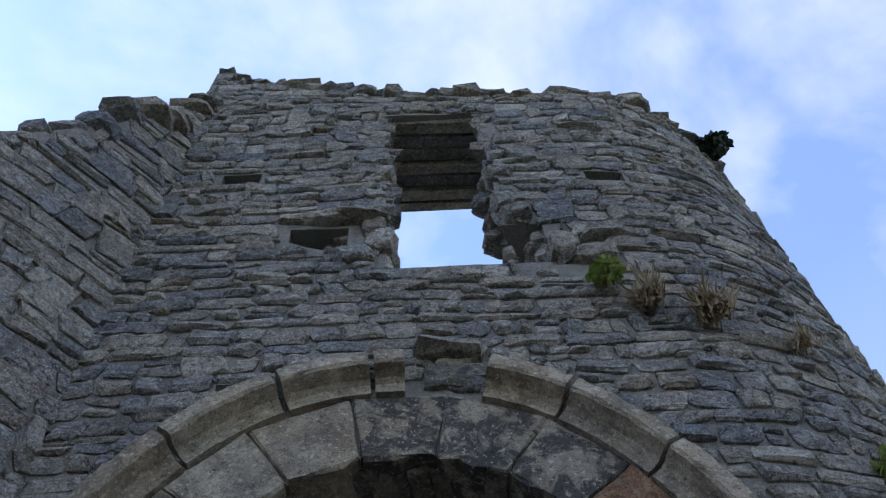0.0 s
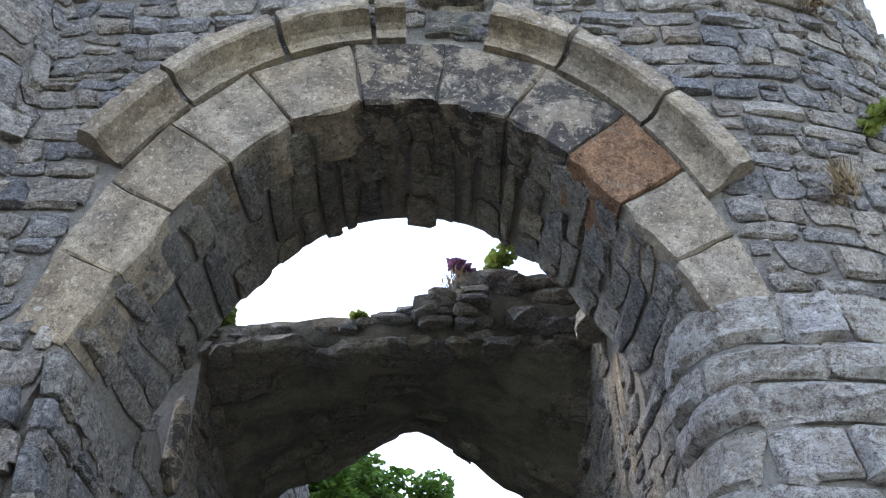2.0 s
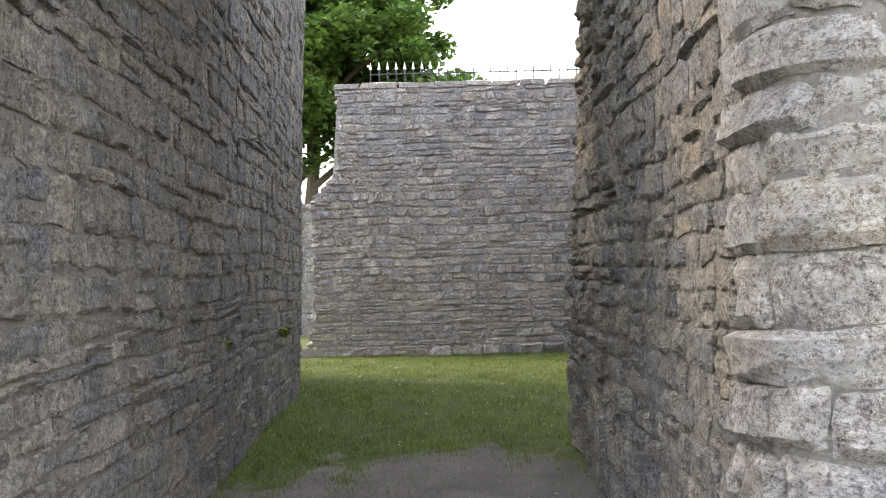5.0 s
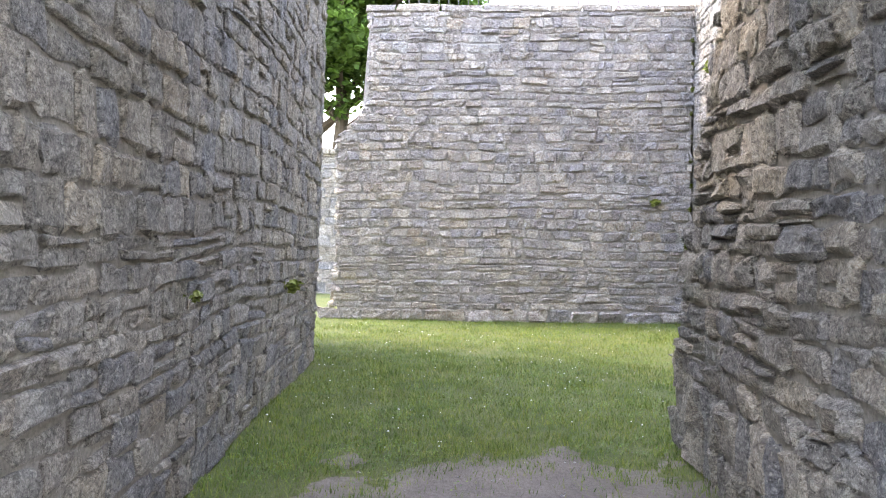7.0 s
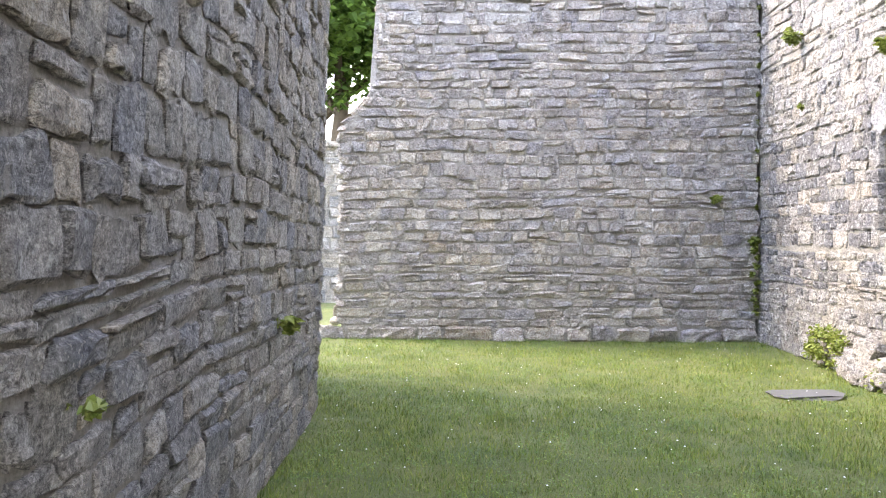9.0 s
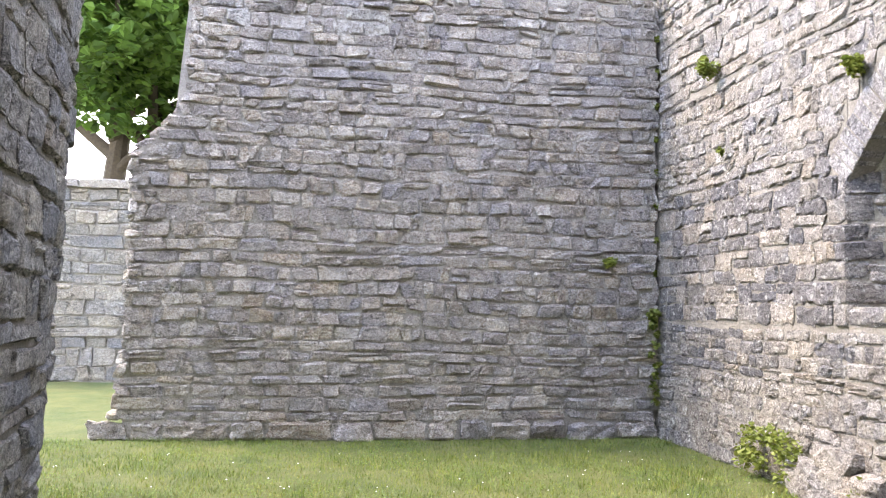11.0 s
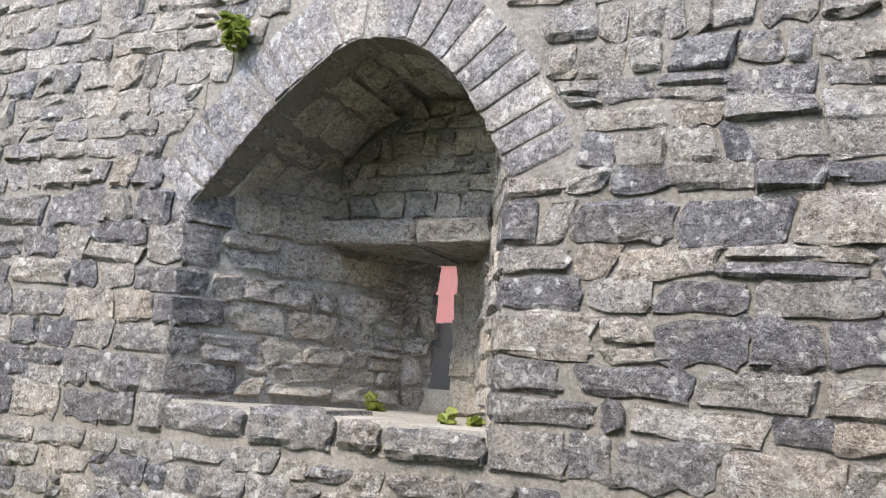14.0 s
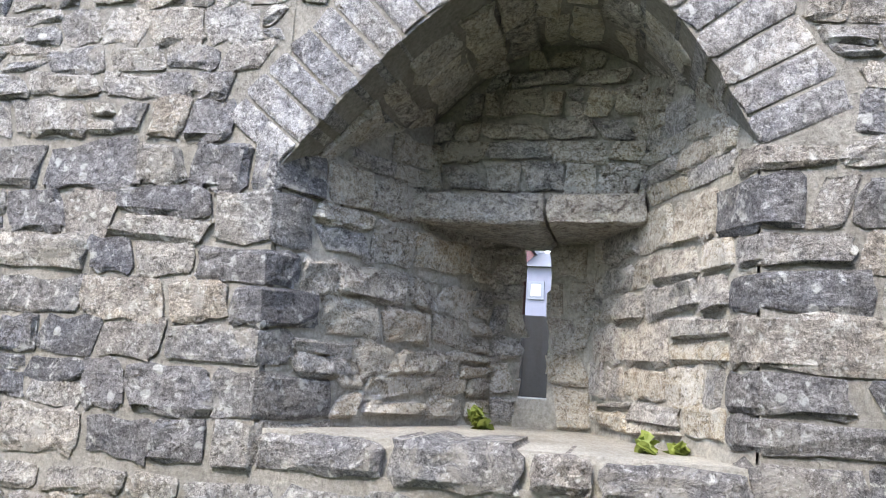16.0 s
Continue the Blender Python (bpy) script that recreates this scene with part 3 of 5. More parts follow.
for side, x0, x1, z0 in ((1, WX0 - 0.01, WX0 - 0.18, WZ0), (-1, WX1 + 0.03, WX2 - 0.01, 6.36)):
    reveal_P = lambda u, v, x0=x0, x1=x1, side=side: (Vector((x0 + (x1 - x0) * (u - 2.4) / 0.88 + 0.03 * noise.noise((u * 2, v * 2, 1)), u, v)), Vector((side, 0, 0)))
    masonry(front_wall, reveal_P, lay_courses(2.4, 3.28, z0, WZ1, lambda u, v: True, rng, (0.09, 0.18), (0.14, 0.4), 0.04), front_stone, rng, (0.02, 0.08), rough=1.3)
for k in range(7):
    y = 2.46 + 0.125 * k
    vs, fs = stone_shape(lambda u, v, y=y: (Vector((u, v, WZ1 + 0.01)), Vector((0, 0, -1))), ((WX0 - 0.24, y), (WX2 + 0.06, y), (WX2 + 0.06, y + 0.118), (WX0 - 0.24, y + 0.118)), rng.uniform(0.03, 0.09), rng, 5, 3, rough=0.6)
    mesh_object("lintel_slab", vs, fs, front_stone, front_wall, (0.4, y, WZ1), smooth=False)
low = lay_courses(-1.6, 5.2, 0.0, 3.2, front_solid, rng, (0.11, 0.21), (0.2, 0.5), 0.05, 0.008, 0.1)
mid = lay_courses(-1.6, 5.2, 3.2, 6.0, front_solid, rng, (0.08, 0.15), (0.10, 0.30), 0.05, 0.010)
high = lay_courses(-1.6, 5.2, 6.0, 9.9, front_solid, rng, (0.08, 0.15), (0.11, 0.36), 0.05, 0.010)


def pier_P(w, v):
    """The face of the pier: from the passage round a worn corner on to the tower."""
    r = 0.22
    if w < 0.25:
        return Vector((1.225, 2.87 - w, v)), Vector((-1, 0, 0))
    if w < 0.25 + r * math.pi / 2:
        th = (w - 0.25) / r
        n = Vector((-math.cos(th), -math.sin(th), 0))
        return Vector((1.445, 2.62, v)) + n * r, n
    return front_P(1.445 + w - 0.25 - r * math.pi / 2, v)


masonry(front_wall, front_P, low, front_stone, rng, (0.015, 0.045), lambda u, v: v < 4.2, 60, fine=True, rough=0.8, soft=0.02)
bm = bmesh.new()
bmesh.ops.create_cone(bm, cap_ends=True, segments=32, radius1=0.226, radius2=0.226, depth=3.3, matrix=Matrix.Translation((1.445, 2.62, 1.6)))
me = bpy.data.meshes.new("corner_core")
bm.to_mesh(me)
bm.free()
me.materials.append(court_mortar)
new("corner_core", me).parent = front_wall
pq = lay_courses(0.0, 4.4, 0.0, 3.25, lambda u, v: True, rng, (0.13, 0.23), (0.2, 0.6), 0.04, 0.003, 0.04)
masonry(front_wall, pier_P, pq, pier_stone, rng, (0.026, 0.050), lambda u, v: u < 2.4, 200, fine=True, rough=1.0, soft=0.035, rounding=0.55)
masonry(front_wall, front_P, mid, front_stone, rng, (0.008, 0.034), lambda u, v: u < 2.2 and v < 5.4, 260, soft=0.024)
masonry(front_wall, front_P, high, front_stone, rng, (0.008, 0.036), soft=0.02)


def ring_stones(parent, P, fn, cx, half, n, o0, o1, mat, rng, proud, skip=(), name="voussoir", special=None, sink=0.3, nu=4, nv=4, soft=0.018, smooth=False, joint=0.006, taper=None):
    inner, outer = arch_curve(fn, cx, half, n, o0), arch_curve(fn, cx, half, n, o1)
    if taper:
        outer = [(p[0] + (q[0] - p[0]) * taper(i / n), p[1] + (q[1] - p[1]) * taper(i / n)) for i, (p, q) in enumerate(zip(inner, outer))]
    for i in range(n):
        if i in skip:
            continue
        g = joint
        a, b, c, d = inner[i], inner[i + 1], outer[i + 1], outer[i]
        sh = lambda p, q: (p[0] + (q[0] - p[0]) * g / max(0.05, math.dist(p, q)), p[1] + (q[1] - p[1]) * g / max(0.05, math.dist(p, q)))
        quad = (sh(a, b), sh(b, a), sh(c, d), sh(d, c))
        vs, fs = stone_shape(P, quad, rng.uniform(*proud), rng, nu, nv, sink=sink, rough=0.5, rounding=0.5, soft=soft)
        m = special[i] if special and i in special else mat
        mesh_object(name, vs, fs, m, parent, P((a[0] + c[0]) / 2, (a[1] + c[1]) / 2)[0], smooth=smooth)


rng = random.Random(8)
ring_stones(front_wall, front_P, gate_arch, AX, 1.21, 11, 0.0, 0.40, arch_stone, rng, (0.012, 0.02), special={5: arch_soot, 6: arch_soot, 7: arch_soot, 8: rust_stone}, nu=6, nv=5, soft=0.010, joint=0.002, taper=ring_taper)


def hood_stone(parent, f0, f1, rng):
    """One length of the moulded hood: a sloping top, a blunt nose and a hollow underneath."""
    profile = ((0.40, -0.1), (0.40, 0.035), (0.425, 0.03), (0.455, 0.035), (0.478, 0.06), (0.49, 0.105), (0.497, 0.14), (0.515, 0.15), (0.60, 0.135), (0.65, 0.04), (0.655, -0.1))
    rails = [arch_curve(gate_arch, AX, 1.21, 400, o) for o, h in profile]
    base = arch_curve(gate_arch, AX, 1.21, 400, 0)
    n = 9
    V, F = [], []
    k = len(profile)
    for i in range(n + 1):
        f = f0 + (f1 - f0) * i / n + (0.0025 if i == 0 else -0.0025 if i == n else 0)
        for (o, h), rail in zip(profile, rails):
            i400 = min(400, max(0, round(f * 400)))
            x, z = rail[i400]
            cut = 0.42 * (1 - ring_taper(f))
            x, z = x + (base[i400][0] - x) * cut / o, z + (base[i400][1] - z) * cut / o
            wear = (1 - 0.12 * rng.random() * rng.random()) if h > 0.05 else 1
            V.append((x + rng.uniform(-0.002, 0.002), FRONT_Y - h * wear, z + rng.uniform(-0.003, 0.003)))
    for i in range(n):
        for j in range(k - 1):
            F.append((i * k + j, (i + 1) * k + j, (i + 1) * k + j + 1, i * k + j + 1))
    F += [tuple(range(k)), tuple(range(n * k, n * k + k))[::-1]]
    ob = mesh_object("hood_mould_stone", V, F, arch_stone, parent, smooth=False)
    bm = bmesh.new()
    bm.from_mesh(ob.data)
    bmesh.ops.recalc_face_normals(bm, faces=bm.faces)
    bm.to_mesh(ob.data)
    bm.free()


for f0, f1 in ((0.20, 0.30), (0.30, 0.40), (0.40, 0.475), (0.475, 0.51), (0.575, 0.645), (0.645, 0.75), (0.75, 0.86)):
    hood_stone(front_wall, f0, f1, rng)
key_P = lambda u, v: (Vector((u, FRONT_Y - 0.01, v)), Vector((0, -1, 0)))
vs, fs = stone_shape(key_P, ((0.2, 4.98), (0.55, 4.95), (0.57, 5.02), (0.22, 5.06)), 0.11, rng, 4, 3, sink=0.2, rough=0.5, soft=0.02)
mesh_object("drip_stone", vs, fs, front_stone, front_wall, (0.36, 2.3, 5.0), smooth=False)
vs, fs = stone_shape(key_P, ((0.24, 4.76), (0.5, 4.74), (0.5, 4.92), (0.24, 4.94)), 0.03, rng, 4, 3, sink=0.2, rough=0.9, soft=0.03)
mesh_object("filling_stone", vs, fs, vault_stone, front_wall, (0.36, 2.35, 4.84), smooth=False)


# the jamb stones under the arch, and the short barrel vault behind it
def vault_P(u, v):
    """u along y, v: place across the arch from -1 to 1."""
    x = AX + 1.2 * v
    z = gate_arch(x)
    dz = -0.775 * 2.38 * abs(x - AX) ** 1.38 * (1 if x > AX else -1)
    return Vector((x, u, z)), Vector((dz, 0, -1)).normalized()


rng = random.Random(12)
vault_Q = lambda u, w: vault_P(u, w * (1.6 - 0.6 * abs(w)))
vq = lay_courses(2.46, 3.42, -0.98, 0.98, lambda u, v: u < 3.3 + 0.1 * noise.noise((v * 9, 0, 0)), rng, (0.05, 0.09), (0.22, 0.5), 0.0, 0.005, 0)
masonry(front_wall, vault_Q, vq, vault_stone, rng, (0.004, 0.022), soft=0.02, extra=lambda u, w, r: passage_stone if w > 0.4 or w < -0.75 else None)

# ---- passage walls ----
LX0, LSL, LCY, LCR = -1.08, -0.052, 9.9, 2.5


def left_P(u, v):
    """u: the way along the wall from the gate; after the straight it turns round the drum."""
    straight = LCY - 2.4
    if u <= straight:
        n = Vector((1, LSL, 0)).normalized()
        bulge = 0.05 * noise.noise((u * 0.5, v * 0.4, 2))
        lean = 0.035 * (v - 1.0) * min(1, max(0, (u - 2.5) / 4))
        return Vector((LX0 + LSL * u + lean, 2.4 + u, v)) + n * bulge * min(1, u), n
    th = (u - straight) / LCR + 0.052
    n = Vector((math.cos(th), math.sin(th), 0))
    c = Vector((LX0 + LSL * straight, LCY, 0)) - Vector((math.cos(0.052), math.sin(0.052), 0)) * LCR
    p = c + n * (LCR + 0.035 * (v - 1.0) + 0.05 * noise.noise((u * 0.5, v * 0.4, 2)))
    p.z = v
    return p, n


def left_top(u):
    return (3.3 if u < 2 else 4.3) + 0.1 * fbm(u * 2, 1) if u < 4.2 else 5.3


def left_solid(u, v):
    if 1.12 < u < 1.4 and 3.3 < v < 3.75:
        return False
    if u < 1.0 and v > gate_arch(LX0) - 0.05:
        return False
    return v < left_top(u)


left_wall = core("passage_wall_left", left_P, [0.05, 0.9, 2.0, 4.2, 7.5, 13.0], lambda u: [(-0.1, 3.1 if u < 0.9 else left_top(u))], passage_mortar, 1.2,
                 "tall damp grey-brown rubble wall lining the gate passage", under=0.003)
rng = random.Random(21)
lq = lay_courses(-0.04, 12.5, 0.0, 5.4, left_solid, rng, (0.09, 0.19), (0.12, 0.38), 0.06, 0.008)
masonry(left_wall, left_P, lq, passage_stone, rng, (0.005, 0.026), lambda u, v: v < 2.6 and u < 8, 300, fine=True, soft=0.018)

RX0 = 1.22


def right_P(u, v):
    n = Vector((-1, 0.02, 0)).normalized()
    return Vector((RX0 + 0.015 * u, 2.4 + u, v)) + n * 0.07 * noise.noise((u * 0.6, v * 0.45, 5)) * min(1, u), n


def right_end(v):
    """Where the broken end of the wall stands: it leans back as it rises."""
    return max(3.5, 4.85 - 0.42 * v)


def right_top(u):
    return 4.7 if u < 3.5 else min(4.7, max(0.2, (4.78 - u) / 0.42))


def right_solid(u, v):
    if 1.25 < u < 1.5 and 3.55 < v < 3.95:
        return False
    if u < 1.0 and v > gate_arch(RX0) - 0.05:
        return False
    if u > right_end(v) + 0.10 * noise.noise((v * 5, 3, 1)):
        return False
    return v < right_top(u)


right_wall = core("passage_wall_right", right_P, [0.26, 0.9, 2.0, 3.5, 4.62], lambda u: [(-0.1, 3.1 if u < 0.9 else right_top(u))], passage_mortar, 2.1,
                  "grey-brown rubble wall with a ragged broken end", under=0.006)
rng = random.Random(22)
rq = lay_courses(0.40, 4.7, 0.0, 5.0, right_solid, rng, (0.085, 0.165), (0.10, 0.28), 0.03, 0.007)
masonry(right_wall, right_P, [q for q in rq if q[0][0] < 2.2], passage_stone, rng, (0.003, 0.024), lambda u, v: v < 3.2, 170, fine=True, soft=0.025)
rq2 = lay_courses(2.2, 5.0, 0.0, 5.0, right_solid, rng, (0.10, 0.21), (0.12, 0.34), 0.06, 0.010, 0.25)
masonry(right_wall, right_P, [q for q in rq2 if q[0][0] > 2.16], passage_stone, rng, (0.008, 0.045), lambda u, v: v < 3.2, 130, fine=True, soft=0.022, rough=1.3)

# ---- the inner arch over the passage ----
def arch2(x):
    return 4.19 - (0.66 * (x - 0.1) ** 2 / (x - 0.1 + 0.12) if x > 0.1 else 0.5 * (0.1 - x) ** 2 / (0.1 - x + 0.12))


def under_P(u, v):
    f = (v - 4.4) / 1.6
    z = 4.14 - 0.12 * max(0, abs(u) - 0.7) + (arch2(u) - 4.14) * min(1, max(0, f)) + 0.07 * fbm(u * 1.6, v * 1.6, 8)
    return Vector((u, v, z)), Vector((0, 0, -1))


def ease(x):
    x = min(1.0, max(0.0, x))
    return x * x * (3 - 2 * x)


def top2(x):
    return 4.37 + 0.05 * fbm(x * 2.2, 6) + 0.15 * ease((x + 0.5) / 0.9) + 0.20 * ease((x - 0.25) / 0.3) - 0.10 * ease((x - 0.85) / 0.5)


def build_inner_arch():
    V, F = [], []
    nx, ny = 26, 14
    for side in (0, 1):
        for j in range(ny + 1):
            for i in range(nx + 1):
                x = -1.4 + 2.85 * i / nx
                y = 4.42 + 1.55 * j / ny + (0.07 * fbm(x * 3, side) if j in (0, ny) else 0)
                p = under_P(x, y)[0]
                V.append((x, y, p.z + 0.02) if side == 0 else (x, y, max(top2(x) + 0.05 * fbm(x * 3, y * 3, 4), p.z + 0.25)))
    w = nx + 1
    o = w * (ny + 1)
    for j in range(ny):
        for i in range(nx):
            q = (j * w + i, j * w + i + 1, (j + 1) * w + i + 1, (j + 1) * w + i)
            F.append(q[::-1])
            F.append(tuple(k + o for k in q))
    for j in (0, ny):
        for i in range(nx):
            a = j * w + i
            f = (a, a + 1, a + 1 + o, a + o)
            F.append(f if j == 0 else f[::-1])
    ob = mesh_object("inner_vault", V, F, vault_and_hole_shade_mortar)
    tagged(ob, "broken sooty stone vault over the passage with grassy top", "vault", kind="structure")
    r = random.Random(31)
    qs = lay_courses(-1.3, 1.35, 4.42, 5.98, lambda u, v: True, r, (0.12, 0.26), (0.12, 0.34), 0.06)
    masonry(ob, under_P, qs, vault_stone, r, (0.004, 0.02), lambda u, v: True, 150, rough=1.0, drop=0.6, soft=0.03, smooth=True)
    return ob


inner_vault = build_inner_arch()

# ---- wing wall at the left of the gate ----
WING_D = Vector((-1.05, -1.2, 0)).normalized()
WING_N = Vector((1.2, -1.05, 0)).normalized()


def wing_P(u, v):
    return Vector((-1.5, 2.4, v)) + WING_D * u, WING_N


def wing_top(u):
    return max(4.5, 8.6 - 2.6 * u + 0.3 * u * u) + 0.16 * fbm(u * 3, 9)


wing = core("wing_wall", wing_P, [0, 0.6, 1.4, 4.0], lambda u: [(-0.1, wing_top(u))], front_mortar, 0.9, "broken stepped grey rubble side wall", under=0.008)
rng = random.Random(41)
masonry(wing, wing_P, lay_courses(0.0, 3.9, 0, 9.4, lambda u, v: v < wing_top(u), rng, (0.10, 0.19), (0.15, 0.42), 0.05, 0.009), front_stone, rng, (0.006, 0.03),
        lambda u, v: 3.5 < v < 7.5 and u < 1.6, 150)

# ---- far courtyard wall ----
FAR_Y, FAR_TOP = 14.43, 4.70


def far_P(u, v):
    return Vector((u, FAR_Y + 0.02 * noise.noise((u * 0.6, v * 0.6, 1)), v)), Vector((0, -1, 0))


def far_left(v):
    if v < 2.7:
        return -2.16 + 0.13 * min(1, v / 0.9)
    return -2.03 + 0.5 * (v - 2.7) / 0.6 if v < 3.3 else -1.55


def far_top(u):
    return 2.7 + 0.6 * (u + 2.03) / 0.5 if u < -1.55 else FAR_TOP


far_wall = core("courtyard_wall_far", far_P, [-1.99, -1.52, 3.3], lambda u: [(-0.1, far_top(u) - 0.04)], far_mortar, 0.7,
                "grey-lilac coursed rubble courtyard wall with stepped end", under=0.007)
rng = random.Random(51)
fq = lay_courses(-2.25, 3.33, 0.16, FAR_TOP - 0.05, lambda u, v: u > far_left(v), rng, (0.095, 0.165), (0.10, 0.34), 0.045, 0.008, 0.10)
end_P = lambda u, v: (Vector((far_left(v) + 0.03, FAR_Y + u, v)), Vector((-1, 0, 0)))
masonry(far_wall, end_P, lay_courses(-0.02, 0.68, 0.16, FAR_TOP - 0.05, lambda u, v: True, rng, (0.09, 0.16), (0.2, 0.45), 0.02, 0.01, 0.1), far_stone, rng, (0.015, 0.05), soft=0.025)
WHITES = ((0.13, 4.28, 0.22, 0.045), (0.12, 4.05, 0.2, 0.05), (2.3, 4.23, 0.16, 0.06), (1.6, 3.63, 0.12, 0.05), (-1.4, 4.4, 0.08, 0.06), (-1.1, 4.1, 0.06, 0.05), (-0.55, 4.42, 0.1, 0.05))


def far_mix(u, v, r):
    return white_stone if any(abs(u - a) < w and abs(v - b) < h for a, b, w, h in WHITES) else None


masonry(far_wall, far_P, fq, far_stone, rng, (0.008, 0.036), lambda u, v: v < 3.4, 300, extra=far_mix, soft=0.02, rough=1.2)
plinth = lay_courses(-2.32, 3.33, -0.03, 0.17, lambda u, v: True, rng, (0.19, 0.2), (0.3, 0.75), 0.0, 0.012, 0)
masonry(far_wall, far_P, plinth, far_stone, rng, (0.02, 0.075), lambda u, v: True, 30, fine=True, soft=0.03, rough=1.4)
coping = lay_courses(-1.58, 3.33, FAR_TOP - 0.05, FAR_TOP + 0.06, lambda u, v: True, rng, (0.09, 0.1), (0.5, 0.9), 0.0, 0.004, 0)
masonry(far_wall, far_P, coping, far_stone, rng, (0.03, 0.04), lambda u, v: True, 20, name="coping_stone", rough=0.4)

# ---- right courtyard wall with its window niche ----
COURT_X = 3.34
NY0, NY1, NSILL = 9.86, 11.38, 1.36


def court_P(u, v):
    return Vector((COURT_X + 0.025 * noise.noise((u * 0.5, v * 0.5, 6)), u, v)), Vector((-1, 0, 0))


def niche_arch(y):
    if y > 10.58:
        return 2.93 - 0.71 * min(1, (y - 10.58) / 0.80) ** 1.4
    return 2.93 - 0.64 * min(1, (10.58 - y) / 0.72) ** 2.6


NICHE_RING = arch_curve(niche_arch, (NY0 + NY1) / 2, (NY1 - NY0) / 2, 24, 0.285)
NICHE_RING = [(NY0 + 0.02, 2.22)] + NICHE_RING + [(NY1 - 0.02, 2.22)]


def quoin_courses(seed):
    """Courses of corner stones: foot, head, reach along the wall face and into the splay."""
    r = random.Random(seed)
    z, out = 1.225, []
    while z < 2.27:
        h = min(r.uniform(0.11, 0.19), 2.31 - z)
        if 2.31 - z - h < 0.08:
            h = 2.31 - z
        long_face = len(out) % 2 == r.randint(0, 1) or h < 0.12
        out.append((z, z + h, r.uniform(0.20, 0.38) if long_face else r.uniform(0.09, 0.18), r.uniform(0.10, 0.17) if long_face else r.uniform(0.2, 0.34)))
        z += h
    return out


QUOIN_L, QUOIN_R = quoin_courses(5), quoin_courses(6)


def quoin_reach(courses, v, k):
    return next((c[k] for c in courses if c[0] <= v <= c[1]), 0.0)


def court_solid(u, v):
    if 2.1 < v < 3.4 and in_poly(u, v, NICHE_RING):
        return False
    if NY0 + 0.02 < u < NY1 - 0.02 and 1.21 < v < niche_arch(u):
        return False
    for hu, hv, a, b in ((8.49, 1.40, 0.055, 0.02), (10.65, 0.98, 0.05, 0.02), (11.55, 0.3, 0.06, 0.045)):
        if abs(u - hu) < a and abs(v - hv) < b:
            return False
    return True


COURT_HOLES = ((8.49, 1.40, 0.055, 0.02), (10.65, 0.98, 0.05, 0.02), (11.55, 0.3, 0.06, 0.045))


def court_spans(u):
    if NY0 < u < NY1:
        if abs(u - 10.65) < 0.05:
            return [(-0.1, 0.96), (1.0, 1.25), (niche_arch(u), 6.2)]
        return [(-0.1, 1.25), (niche_arch(u), 6.2)]
    for hu, hv, a, b in COURT_HOLES:
        if abs(u - hu) < a:
            return [(-0.1, hv - b), (hv + b, 6.2)]
    return [(-0.1, 6.2)]


court_wall = core("courtyard_wall_side", court_P, [6.6, 8.435, 8.545, NY0, 10.60, 10.70, NY1, 11.49, 11.61, 14.9], court_spans, court_mortar, 1.5,
                  "pale lichened rubble wall with an arched window niche", under=0.003)
rng = random.Random(61)
cq = lay_courses(6.7, 14.42, -0.02, 1.205, court_solid, rng, (0.085, 0.15), (0.10, 0.30), 0.05, 0.005, 0.2)
cqm = []
for z, z1, face, splay in QUOIN_L:
    cqm += lay_courses(NY1 + face, 14.42, z, z1, court_solid, rng, (z1 - z, z1 - z + 0.001), (0.13, 0.36), 0.02, 0.003, 0.18)
for z, z1, face, splay in QUOIN_R:
    cqm += lay_courses(6.7, NY0 - face, z, z1, court_solid, rng, (z1 - z, z1 - z + 0.001), (0.13, 0.36), 0.02, 0.003, 0.18)
cqu = lay_courses(6.7, 14.42, 2.32, 3.4, court_solid, rng, (0.09, 0.165), (0.09, 0.28), 0.05, 0.005, 0.12)
cq2 = lay_courses(6.7, 14.42, 3.4, 6.2, court_solid, rng, (0.09, 0.16), (0.10, 0.34), 0.07, 0.012, 0.12)
CWHITE = ((12.49, 3.02, 0.10, 0.06),)


def court_mix(u, v, r):
    if any(abs(u - a) < w and abs(v - b) < h for a, b, w, h in CWHITE):
        return white_stone
    if 0.8 < v < 2.4 and r.random() < (0.5 if u > 11.3 else 0.42 if u < 9.5 else 0.2):
        return slate_dark
    return None


for band, many in ((cq, 110), (cqm, 120), (cqu, 110)):
    masonry(court_wall, court_P, band, court_stone, rng, (0.004, 0.022), lambda u, v: 8.8 < u < 12.6, many, fine=True, extra=court_mix, soft=0.02, rough=1.2)
masonry(court_wall, court_P, cq2, court_stone, rng, (0.004, 0.026), soft=0.02, rough=1.2)
ring_stones(court_wall, court_P, niche_arch, (NY0 + NY1) / 2, (NY1 - NY0) / 2, 21, 0.0, 0.28, slate_arch, rng, (0.002, 0.009), sink=0.5, nu=3, soft=0.012)


for hu, hv, a, b in COURT_HOLES:
    for k, (du, dv) in enumerate(((0, b + 0.05), (0, -b - 0.05), (a + 0.05, 0.0), (-a - 0.05, 0.01))):
        fixed_stone("hole_edge_stone", court_wall, (COURT_X + 0.015, hu + du, hv + dv), (0.03, 0.04 + 0.5 * a * (k < 2), 0.035), court_stone, 800 + k)
    # The hole's inner shade is put into this box's dark colour.
    prism("hole_back", [(3.75, hu - 0.25), (4.0, hu - 0.25), (4.0, hu + 0.25), (3.75, hu + 0.25)], hv - 0.2, hv + 0.2, vault_and_hole_shade_mortar, court_wall)
JL, JR = ((3.36, 11.372), (4.45, 10.83)), ((3.36, 9.868), (4.45, 10.38))
